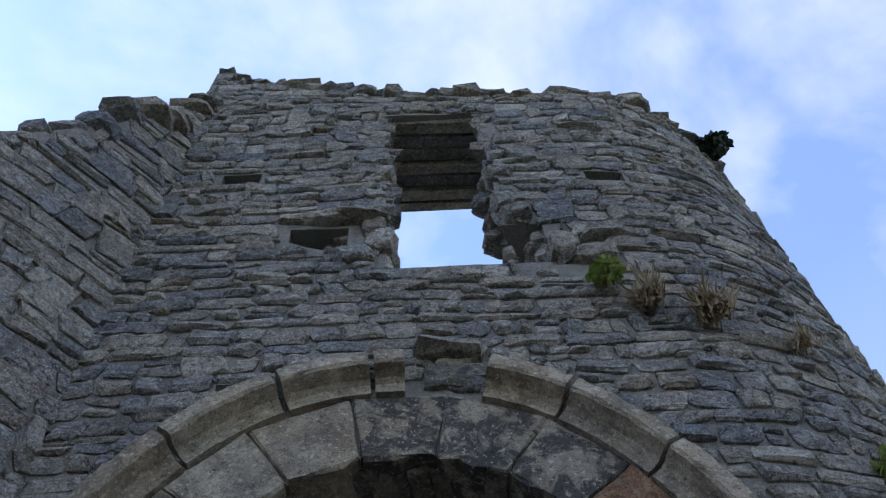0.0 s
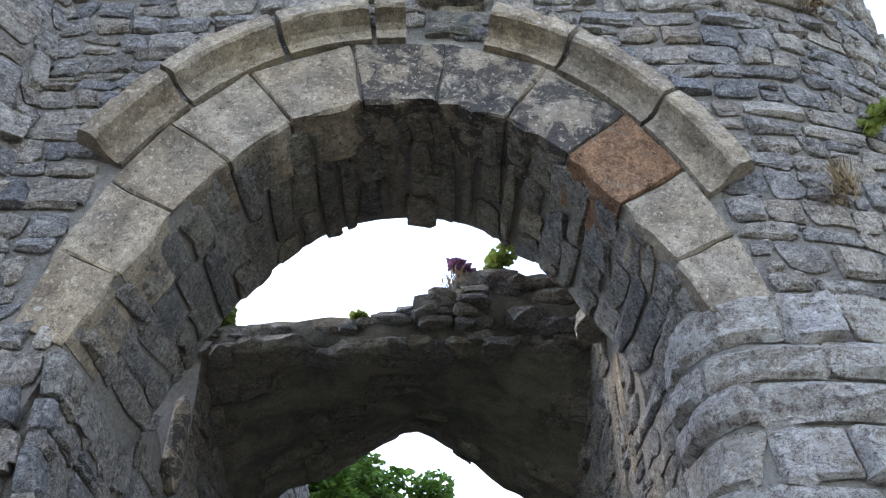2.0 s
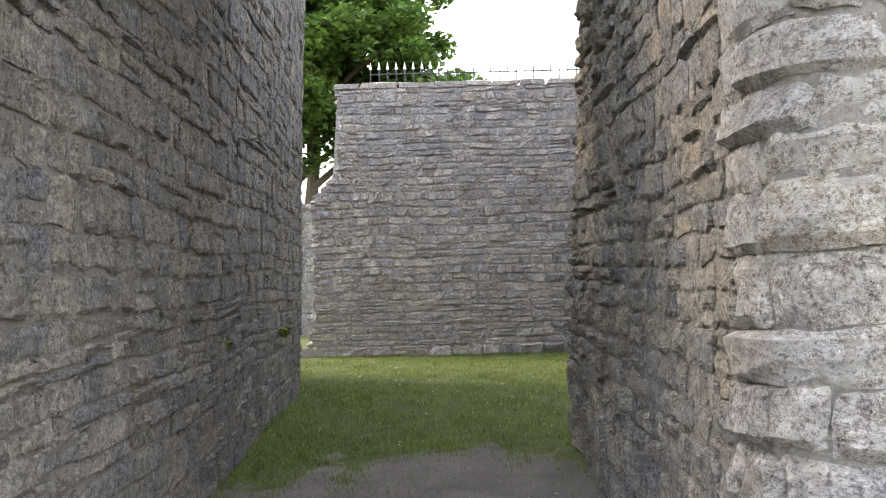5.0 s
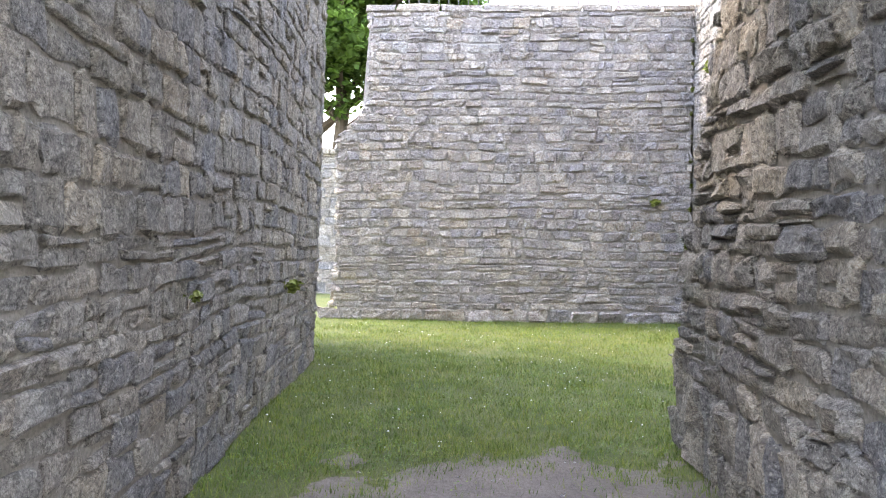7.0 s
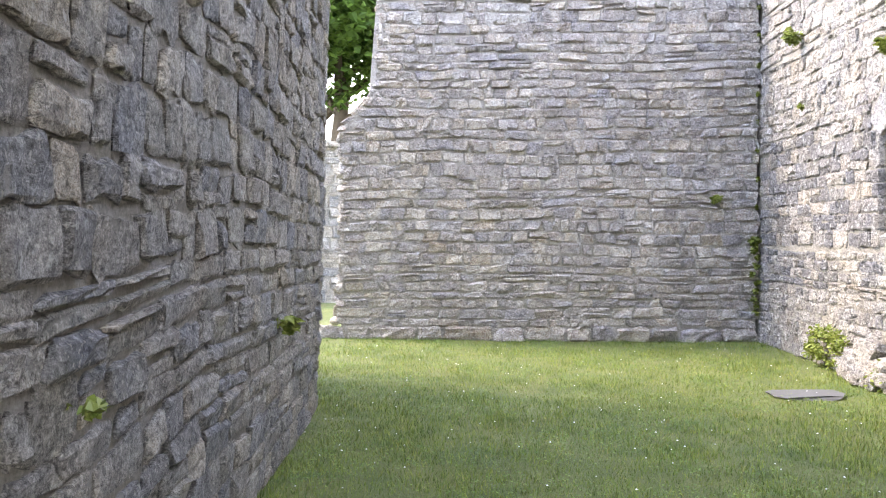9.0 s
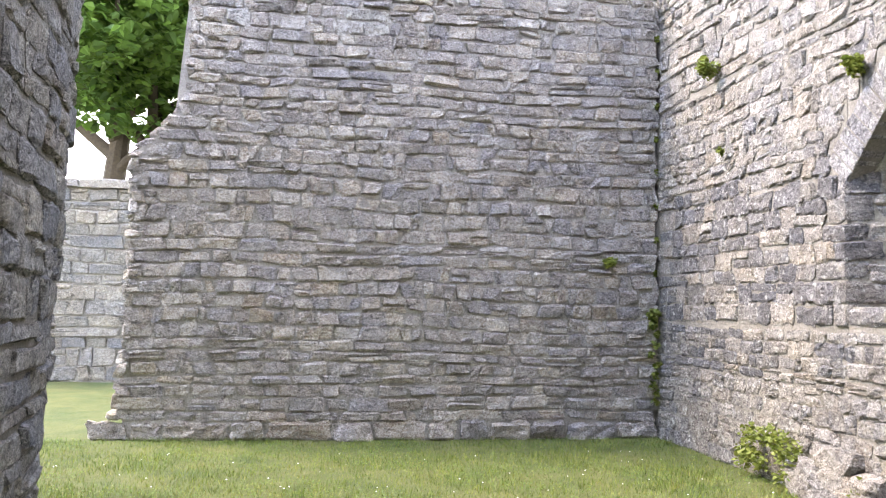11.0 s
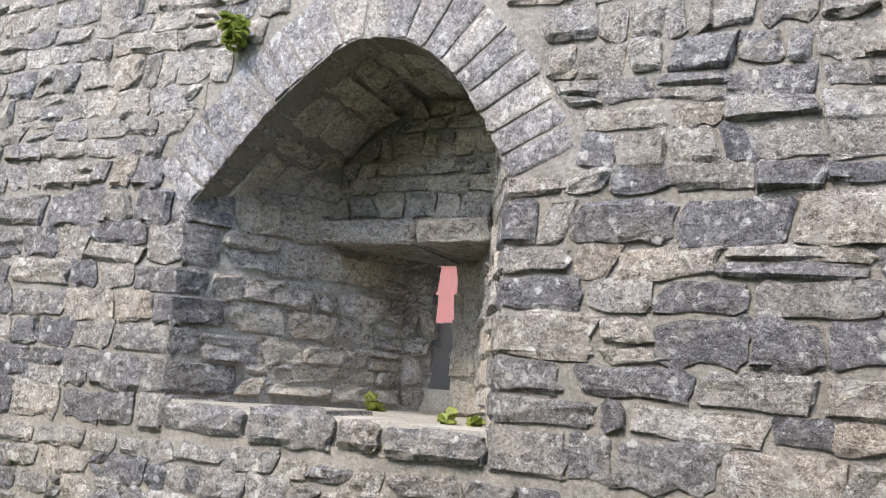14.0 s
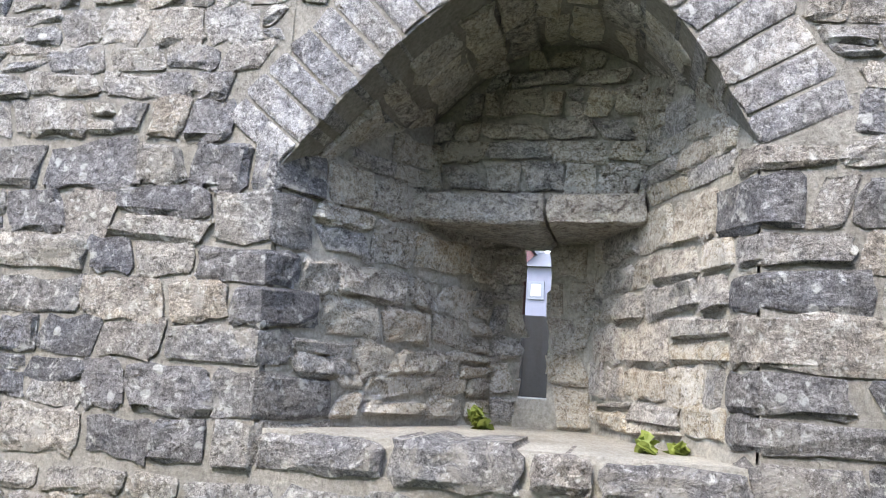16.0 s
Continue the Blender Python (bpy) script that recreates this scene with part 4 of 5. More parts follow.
prism("embrasure_side", [JL[0], (4.86, 11.372), (4.86, 10.93), (4.55, 10.705), JL[1]], 1.3, 3.05, niche_mortar, court_wall)
prism("embrasure_side", [JR[0], JR[1], (4.55, 10.58), (4.86, 10.47), (4.86, 9.868)], 1.3, 3.05, niche_mortar, court_wall)
prism("embrasure_head", [(4.06, 9.9), (4.845, 9.9), (4.845, 11.35), (4.06, 11.35)], 2.2, 3.04, niche_mortar, court_wall)
prism("embrasure_floor", [(3.36, 9.87), (4.85, 9.87), (4.85, 11.37), (3.36, 11.37)], 1.0, 1.365, niche_mortar, court_wall)

prism("slit_sill", [(4.52, 10.45), (4.855, 10.45), (4.855, 10.95), (4.52, 10.95)], 1.3, 1.49, niche_mortar, court_wall)


def jamb_surface(p0, p1, inward):
    a, b = Vector((*p0, 0)), Vector((*p1, 0))
    d = (b - a).normalized()
    n = Vector((-d.y, d.x, 0))
    if n.dot(Vector((0, inward, 0))) < 0:
        n = -n
    return (lambda u, v: (a + d * u + Vector((0, 0, v)), n)), (b - a).length


rng = random.Random(71)
for p0, p1, inward, courses in ((*JL, -1, QUOIN_L), (*JR, 1, QUOIN_R)):
    S, ln = jamb_surface(p0, p1, inward)
    ok = lambda u, v, S=S: v < min(niche_arch(min(max(S(u, 0)[0].y, NY0), NY1)), 3.0)
    rows = lay_courses(-0.03, ln, 2.31, 3.0, ok, rng, (0.08, 0.15), (0.10, 0.3), 0.03, 0.006, 0.2)
    for z, z1, face, splay in courses:
        if z1 > NSILL + 0.05:
            rows += lay_courses(splay, ln, max(z, NSILL), z1, ok, rng, (z1 - z, z1 - z + 0.001), (0.10, 0.32), 0.03, 0.005, 0.3)
    masonry(court_wall, S, rows, niche_stone, rng, (0.010, 0.026), lambda u, v: True, 90, fine=True, rough=1.2, soft=0.016)


def quoins(S, u_edge, sign, courses, rng):
    """Corner stones that turn from the wall face into the splayed side of the niche."""
    def Q(w, v):
        if w < 0:
            return court_P(u_edge - sign * w, v)
        p, n = S(w, v)
        return p, (n if w > 0.03 else (n + Vector((-1, 0, 0))).normalized())
    for z, z1, face, splay in courses:
        a, b = -face + 0.008, splay - 0.008
        f = -a / (b - a)
        cuts = [0, 0.05, f * 0.55, f - 0.014, f + 0.012, f + (1 - f) * 0.5, 0.95, 1]
        j = lambda: rng.uniform(-0.012, 0.012)
        vs, fs = stone_shape(Q, ((a, z + 0.005 + j()), (b, z + 0.005 + j()), (b, z1 - 0.005 + j()), (a, z1 - 0.005 + j())), rng.uniform(0.010, 0.021), rng, 7, 4, rough=0.9, soft=0.018, cuts=cuts)
        mesh_object("quoin", vs, fs, slate_dark if rng.random() < 0.4 else court_stone, court_wall, Q(0, z)[0], smooth=False)


quoins(jamb_surface(*JL, -1)[0], NY1, 1, QUOIN_L, rng)
quoins(jamb_surface(*JR, 1)[0], NY0, -1, QUOIN_R, rng)
head_P = lambda u, v: (Vector((4.06 - 0.02, u, v)), Vector((-1, 0, 0)))
masonry(court_wall, head_P, lay_courses(9.95, 11.3, 2.29, 3.0, lambda u, v: v < niche_arch(u) - 0.01, rng, (0.07, 0.13), (0.08, 0.22), 0.03, 0.008), niche_stone, rng, (0.006, 0.02), lambda u, v: True, 60, fine=True)
lint = lambda u, v: (Vector((3.98, u, v)), Vector((-1, 0, 0)))
for a, b, z0 in ((10.17, 10.555, 2.175), (10.562, 11.10, 2.165)):
    vs, fs = stone_shape(lint, ((a, z0), (b, z0), (b - 0.004, 2.285), (a + 0.004, 2.29)), 0.035, rng, 9, 4, sink=0.6, rough=1.1, rounding=0.5)
    mesh_object("lintel", vs, fs, niche_stone, court_wall, (4.2, 10.6, 2.2), smooth=False, label="cracked flat stone lintel over the slit window")
# soffit of the niche
def soffit_P(u, v):
    y = v
    z = niche_arch(y) - 0.0
    s = (niche_arch(y + 0.01) - niche_arch(y - 0.01)) / 0.02
    return Vector((u, y, z + 0.004)), Vector((0, s, -1)).normalized()


masonry(court_wall, soffit_P, lay_courses(3.5, 4.05, NY0 + 0.06, NY1 - 0.06, lambda u, v: True, rng, (0.1, 0.18), (0.2, 0.4), 0.0, 0.008, 0), niche_stone, rng, (0.006, 0.03), fine=True)
# sill slabs
sill_P = lambda u, v: (Vector((COURT_X, u, v)), Vector((-1, 0, 0)))
for a, b, z0, z1 in ((9.87, 10.30, 1.24, 1.355), (10.31, 10.50, 1.25, 1.36), (10.51, 10.93, 1.23, 1.375), (10.94, 11.37, 1.24, 1.36)):
    vs, fs = stone_shape(sill_P, ((a, z0), (b, z0), (b - 0.01, z1), (a + 0.01, z1)), 0.03, rng, 7, 4, sink=0.35, rough=0.8, rounding=0.9, soft=0.03)
    mesh_object("sill_stone", vs, fs, court_stone, court_wall, (3.4, (a + b) / 2, z0), smooth=False)
# ragged stones beside the slit
for p0, p1, inward in (((4.56, 10.71), (4.86, 10.93), -1), ((4.56, 10.578), (4.86, 10.47), 1)):
    S, ln = jamb_surface(p0, p1, inward)
    masonry(court_wall, S, lay_courses(0.0, ln, 1.49, 2.18, lambda u, v: True, rng, (0.09, 0.16), (0.14, 0.3), 0.0, 0.006, 0), niche_stone, rng, (0.006, 0.03), lambda u, v: True, 30, rough=1.2)
for p0, p1, inward in (((4.45, 10.83), (4.55, 10.705), -1), ((4.45, 10.38), (4.55, 10.58), 1)):
    S, ln = jamb_surface(p0, p1, inward)
    masonry(court_wall, S, lay_courses(0.0, ln, 1.38, 2.17, lambda u, v: True, rng, (0.09, 0.17), (0.15, 0.26), 0.02, 0.006, 0), niche_stone, rng, (0.008, 0.028), lambda u, v: True, 30)
# back face of the gatehouse, closing the court
back_P = lambda u, v: (Vector((u, 2.34 + right_end(v), v)), Vector((0, 1, 0)))
back = core("gatehouse_back_wall", back_P, [1.45, 3.34], lambda u: [(-0.1, 5.0)], passage_mortar, 0.5, "plain grey rubble back wall of the gatehouse")
rng = random.Random(81)
masonry(back, back_P, lay_courses(1.36, 3.3, 0, 5.0, lambda u, v: True, rng, (0.10, 0.2), (0.15, 0.45), 0.04), passage_stone, rng, (0.02, 0.10), rough=1.4)
for k in range(30):
    v = 0.08 + 4.4 * k / 30
    p, n = right_P(right_end(v), v)
    fixed_stone("broken_end_stone", right_wall, (p.x + rng.uniform(0.08, 0.16), p.y - rng.uniform(0.04, 0.14), v), (rng.uniform(0.07, 0.13), rng.uniform(0.07, 0.12), rng.uniform(0.06, 0.10)), passage_stone, 700 + k)

# ---- boundary wall beyond the court ----
bound_P = lambda u, v: (Vector((u, 20.0, v)), Vector((0, -1, 0)))
bound = core("boundary_wall", bound_P, [-14, 6], lambda u: [(-0.1, 3.1)], far_mortar, 0.5, "old grey boundary wall with flat coping", under=0.01, step=0.5)
rng = random.Random(91)
masonry(bound, bound_P, lay_courses(-8, -1.5, 0, 3.05, lambda u, v: True, rng, (0.12, 0.3), (0.2, 0.5), 0.08), passage_stone, rng, (0.01, 0.04))
masonry(bound, bound_P, lay_courses(-8, -1.5, 3.05, 3.2, lambda u, v: True, rng, (0.12, 0.13), (0.6, 1.0), 0.0, 0.004, 0), far_stone, rng, (0.08, 0.1), name="coping_stone", rough=0.3)


# ---- iron railing behind the far wall ----
def tube_mesh(bm, a, b, r, seg=6, r2=None):
    a, b = Vector(a), Vector(b)
    q = (b - a).to_track_quat("Z", "Y").to_matrix().to_4x4()
    bmesh.ops.create_cone(bm, cap_ends=True, segments=seg, radius1=r, radius2=r if r2 is None else r2, depth=(b - a).length,
                          matrix=Matrix.Translation((a + b) / 2) @ q)


def part(name, bm, material, parent, label=""):
    me = bpy.data.meshes.new(name)
    bm.to_mesh(me)
    bm.free()
    me.materials.append(material)
    ob = new(name, me)
    ob.parent = parent
    return tagged(ob, label=label)


def railing():
    top = new("iron_railing")
    top.location = (0, 14.9, 4.6)
    tagged(top, "black iron railing with white painted spearheads on the wall top", "railing")
    bm = bmesh.new()
    tube_mesh(bm, (-1.0, 0, 0.42), (5.5, 0, 0.42), 0.012)
    part("rail", bm, iron, top)
    bm = bmesh.new()
    tube_mesh(bm, (0, 0, -0.1), (0, 0, 0.52), 0.011)
    bar = part("bar", bm, iron, top)
    bm = bmesh.new()
    tube_mesh(bm, (0, 0, 0.50), (0, 0, 0.53), 0.012, 6, 0.028)
    tube_mesh(bm, (0, 0, 0.53), (0, 0, 0.64), 0.026, 6, 0.002)
    tube_mesh(bm, (-0.03, 0, 0.515), (0.03, 0, 0.515), 0.008)
    tip = part("spearhead", bm, white_paint, bar, "white spearhead finial")
    for k in range(42):
        x = -0.98 + 0.155 * k
        if k == 0:
            bar.location.x = x
            continue
        b2 = bar.copy()
        scene.collection.objects.link(b2)
        b2.location.x = x
        t2 = tip.copy()
        scene.collection.objects.link(t2)
        t2.parent = b2
    # small scrolled ring
    bm = bmesh.new()
    for k in range(18):
        a0, a1 = 2 * math.pi * k / 18, 2 * math.pi * (k + 1) / 18
        tube_mesh(bm, (-0.62 + 0.07 * math.cos(a0), -0.03, 0.17 + 0.07 * math.sin(a0)), (-0.62 + 0.07 * math.cos(a1), -0.03, 0.17 + 0.07 * math.sin(a1)), 0.01, 5)
    part("scroll_ring", bm, white_paint, top, "white scrolled ring ornament")


railing()


# ---- plants ----
def leaf_cloud(name, blobs, count, size, mat, rng, parent=None, label="", kind="", flat=0.0, shape="leaf"):
    """Many single leaves spread through blobs (x, y, z, rx, ry, rz)."""
    V, F = [], []
    vol = [b[3] * b[4] * b[5] for b in blobs]
    for bl, vv in zip(blobs, vol):
        for _ in range(max(3, round(count * vv / sum(vol)))):
            d = Vector((rng.gauss(0, 1), rng.gauss(0, 1), rng.gauss(0, 1))).normalized() * rng.random() ** 0.45
            c = Vector((bl[0] + d.x * bl[3], bl[1] + d.y * bl[4], bl[2] + d.z * bl[5]))
            s = size * rng.uniform(0.6, 1.3)
            q = Euler((rng.uniform(-0.9, 0.9) + flat, rng.uniform(-0.9, 0.9), rng.uniform(0, 6.3))).to_matrix()
            o = len(V)
            if shape == "leaf":
                pts = ((0, -0.5, 0), (0.42, -0.25, 0.08), (0.30, 0.12, 0.05), (0.0, 0.6, -0.08), (-0.30, 0.12, 0.05), (-0.42, -0.25, 0.08))
                V += [c + q @ (Vector(p) * s) for p in pts]
                F += [(o, o + 1, o + 2, o + 3), (o, o + 3, o + 4, o + 5)]
            else:
                pts = ((-0.06, 0, 0), (0.06, 0, 0), (0.1, 0.1, 0.6), (0.15, 0.3, 1.0))
                q = Euler((rng.uniform(-0.5, 0.5), rng.uniform(-0.5, 0.5), rng.uniform(0, 6.3))).to_matrix()
                V += [c + q @ (Vector(p) * s) for p in pts]
                F += [(o, o + 1, o + 2), (o, o + 2, o + 3)]
    return mesh_object(name, V, F, mat, parent, smooth=False, label=label, kind=kind)


def limb_mesh(bm, pts, r0, r1):
    n = len(pts) - 1
    for i in range(n):
        ra, rb = r0 + (r1 - r0) * i / n, r0 + (r1 - r0) * (i + 1) / n
        tube_mesh(bm, pts[i], pts[i + 1], ra, 10, rb)


def tree(x, y, h, r, spread, rng, leaves, more=()):
    top = new("sycamore_tree")
    top.location = (x, y, 0)
    tagged(top, "tall leafy green sycamore tree behind the walls", "tree")
    bm = bmesh.new()
    limb_mesh(bm, [(0, 0, 0), (0.1, 0, 1.5), (0.05, 0.1, 3.2), (0.25, 0, 5), (0.2, 0, h * 0.7)], r, r * 0.35)
    part("trunk", bm, bark, top)
    blobs = []
    for k in range(12):
        a = k * 2.4 + rng.uniform(-0.3, 0.3)
        z0 = 3.9 + 0.36 * k * h / 12
        L = spread * rng.uniform(0.6, 1.0) * (1 - 0.03 * k)
        e = Vector((math.cos(a) * L, math.sin(a) * L, z0 + L * rng.uniform(0.45, 0.9)))
        bm = bmesh.new()
        limb_mesh(bm, [(0.1, 0, z0), (e.x * 0.5, e.y * 0.5, z0 + (e.z - z0) * 0.6), tuple(e)], r * 0.38, 0.03)
        part("limb", bm, bark, top)
        for f in (0.55, 0.8, 1.0):
            for _ in range(3):
                s = rng.uniform(0.45, 0.95)
                blobs.append((e.x * f + rng.uniform(-0.8, 0.8), e.y * f + rng.uniform(-0.8, 0.8), z0 + (e.z - z0) * f + rng.uniform(-0.5, 0.8), s, s, s * 0.6))
    for _ in range(16):
        s = rng.uniform(0.5, 0.9)
        blobs.append((rng.uniform(-1, 1) * spread * 0.55, rng.uniform(-1, 1) * spread * 0.55, h * rng.uniform(0.72, 1.0), s, s, s * 0.65))
    for bx, by, bz, br in more:
        for _ in range(10):
            s = rng.uniform(0.4, 0.8)
            blobs.append((bx + rng.gauss(0, br * 0.5), by + rng.gauss(0, br * 0.5), bz + rng.gauss(0, br * 0.5), s, s, s * 0.65))
    leaf_cloud("crown", blobs, leaves, 0.19, leaves_tree, rng, top, "dense green leaves")


tree(-3.6, 23.5, 12.5, 0.30, 5.0, random.Random(3), 46000, ((1.2, 0, 8.5, 1.6), (2.0, 0.5, 9.6, 1.3), (2.6, 0.5, 7.8, 1.3), (3.3, 0.5, 6.6, 1.1), (0.6, 0, 7.0, 1.3), (-0.6, 0, 7.8, 1.5)))
tree(-4.4, 23.9, 11.5, 0.36, 4.2, random.Random(4), 30000, ((-0.6, -3.0, 7.2, 1.9), (0.5, -3.2, 6.6, 1.5), (-2.0, -3.2, 6.8, 1.8), (0.2, -1.2, 5.6, 1.4)))


def tuft(name, P, u, v, r, count, size, mat, label, seed, shape="leaf", out=0.05):
    p, n = P(u, v)
    rg = random.Random(seed)
    c = p + n * (r * 0.5 + out)
    b = [(c.x + rg.uniform(-r, r) * 0.5, c.y + rg.uniform(-r, r) * 0.5, c.z + rg.uniform(-r, r) * 0.6, r * 0.7, r * 0.7, r * 0.7) for _ in range(4)]
    b.append((p.x, p.y, p.z, r * 0.5, r * 0.5, r * 0.5))
    ob = leaf_cloud(name, b, count, size, mat, rg, shape=shape)
    return tagged(ob, label, "plant", group={"ivy_sprig": "ivy sprigs in the corner", "wall_moss": "moss along the corner", "sill_plant": "weeds on the niche floor"}.get(name, ""))


tuft("wall_plant", court_P, 13.15, 3.56, 0.10, 220, 0.05, leaves_wall, "yellow-green tuft growing from the pale wall", 1)
tuft("wall_plant", court_P, 11.18, 3.01, 0.07, 200, 0.045, leaves_wall, "small round green tuft above the niche", 2)
tuft("wall_plant", court_P, 12.99, 2.76, 0.04, 80, 0.035, leaves_wall, "tiny tuft on the pale wall", 3)
tuft("fern", far_P, 2.77, 1.80, 0.07, 120, 0.06, leaves_wall, "small green fern in the far wall", 4)
tuft("fern", far_P, 3.25, 1.25, 0.07, 130, 0.05, leaves_wall, "green fern in the wall corner", 5)
for k in range(9):
    z = 0.35 + 0.1 * k
    tuft("ivy_sprig", far_P, 3.27 + 0.03 * math.sin(k * 2.1), z, 0.045, 40, 0.04, leaves_wall, "small trailing green ivy sprig in the corner", 20 + k)
for k in range(8):
    z = 1.7 + 0.36 * k
    tuft("wall_moss", far_P, 3.3, z, 0.035, 50, 0.03, leaves_wall, "yellow-green moss strip along the wall corner", 40 + k, out=0.0)
def ivy_patch(u0, u1, z1, count, seed):
    r = random.Random(seed)
    blobs = []
    for _ in range(16):
        u = r.uniform(u0, u1)
        z = r.uniform(0.03, z1) * (1 - 0.5 * abs((u - u0) / (u1 - u0) - 0.5))
        blobs.append((COURT_X - 0.06 - 0.12 * (1 - z / z1), u, z, 0.07, 0.10, 0.08))
    tagged(leaf_cloud("ivy_bush", blobs, count, 0.038, leaves_wall, r), "low tangled yellow-green ivy at the wall foot", "plant")


ivy_patch(11.85, 12.65, 0.5, 900, 6)
ivy_patch(11.0, 11.25, 0.25, 160, 7)
tuft("wall_plant", left_P, 5.9, 0.85, 0.06, 120, 0.045, leaves_wall, "yellowish plant hanging on the passage wall", 8)
tuft("wall_plant", left_P, 3.3, 0.95, 0.03, 40, 0.03, leaves_wall, "tiny green sprig on the passage wall", 9)
tuft("grass_tuft", right_P, 1.1, 0.05, 0.05, 60, 0.06, leaves_wall, "small green weed at the wall foot", 10)
tuft("wall_plant", front_P, 1.30, 5.55, 0.10, 260, 0.055, leaves_wall, "green bushy plant on the gatehouse wall", 11)
tuft("wall_plant", front_P, 1.50, 5.28, 0.10, 240, 0.15, leaves_dry, "dry reddish weeds on the gatehouse wall", 12, shape="blade")
tuft("wall_plant", front_P, 1.80, 5.20, 0.10, 220, 0.14, leaves_dry, "dry brown weeds on the gatehouse wall", 13, shape="blade")
tuft("wall_plant", front_P, 2.25, 5.05, 0.07, 110, 0.10, leaves_dry, "dry brown weeds on the gatehouse wall", 14, shape="blade")
tuft("wall_plant", front_P, 2.30, 4.25, 0.06, 100, 0.05, leaves_wall, "small green weed on the gatehouse wall", 15)
tuft("dry_vine", front_P, 1.95, 3.75, 0.08, 90, 0.10, leaves_dry, "dry brown creeper on the tower wall", 16, shape="blade")
tuft("ivy_clump", front_P, 2.95, 8.3, 0.15, 500, 0.06, leaves_dark, "dark ivy clump at the tower top", 17)


def vault_plant(x, y, z, r, mat, label, seed, shape="leaf"):
    P = lambda u, v: (Vector((u, y, v)), Vector((0, -0.6, 0.8)))
    tuft("vault_plant", P, x, z, r, 180, 0.06, mat, label, seed, shape, 0.0)


vault_plant(-0.2, 4.5, 4.36, 0.07, leaves_wall, "bright green weed on the broken vault edge", 50)
vault_plant(-1.15, 4.5, 4.38, 0.10, leaves_wall, "green weeds on the broken vault edge", 51)
vault_plant(0.72, 4.5, 4.80, 0.12, leaves_wall, "leafy green plant on the broken vault top", 52)
vault_plant(0.48, 4.5, 4.72, 0.09, leaves_purple, "purple flowering plant on the broken vault top", 53)
vault_plant(0.40, 4.45, 4.62, 0.10, leaves_dry, "hanging dry roots on the broken vault edge", 54, "blade")
tuft("wall_plant", left_P, 1.4, 2.95, 0.05, 70, 0.04, leaves_wall, "small green weed above the corbel", 55)
floor_P = lambda u, v: (Vector((v, u, 1.37)), Vector((0, 0, 1)))
tuft("sill_plant", floor_P, 10.80, 4.15, 0.05, 60, 0.05, leaves_wall, "small green weed on the niche floor", 56, out=-0.01)
tuft("sill_plant", floor_P, 10.15, 3.62, 0.04, 40, 0.045, leaves_wall, "small green weed on the niche floor", 57, out=-0.01)
tuft("sill_plant", floor_P, 10.06, 3.66, 0.03, 40, 0.04, leaves_wall, "small green weed on the niche floor", 58, out=-0.01)


# ---- grass, daisies and loose stones on the ground ----
def grass_mat(name, dark, light, dry, dry_share):
    """Blades that vary one by one, by hand-sized tufts and by patches a stride wide."""
    m, N, L, b, geo = start_mat(name)
    pos = geo.outputs["Position"]
    r = ramp(N, [(0.0, dark), (0.75, light), (1.0, dry)])
    L.new(geo.outputs["Random Per Island"], r.inputs[0])
    tufts = noise_tex(N, L, pos, 7.0, 4, 0.6, 0.4)
    patch = noise_tex(N, L, pos, 1.1, 4, 0.6, 0.5)
    col = mixed(N, L, "MULTIPLY", 0.9, r.outputs[0], ramped(N, L, tufts, 0.36, 0.6, (0.45, 0.58, 0.5), (1.1, 1.05, 1.0)))
    col = mixed(N, L, "MIX", ramped(N, L, patch, 0.5, 0.68, (0, 0, 0), (dry_share,) * 3), col, dry)
    L.new(col, b.inputs["Base Color"])
    b.inputs["Roughness"].default_value = 0.6
    tr, mx = N.new("ShaderNodeBsdfTranslucent"), N.new("ShaderNodeMixShader")
    L.new(col, tr.inputs[0])
    mx.inputs[0].default_value = 0.3
    L.new(b.outputs[0], mx.inputs[1])
    L.new(tr.outputs[0], mx.inputs[2])
    L.new(mx.outputs[0], N["Material Output"].inputs[0])
    return m


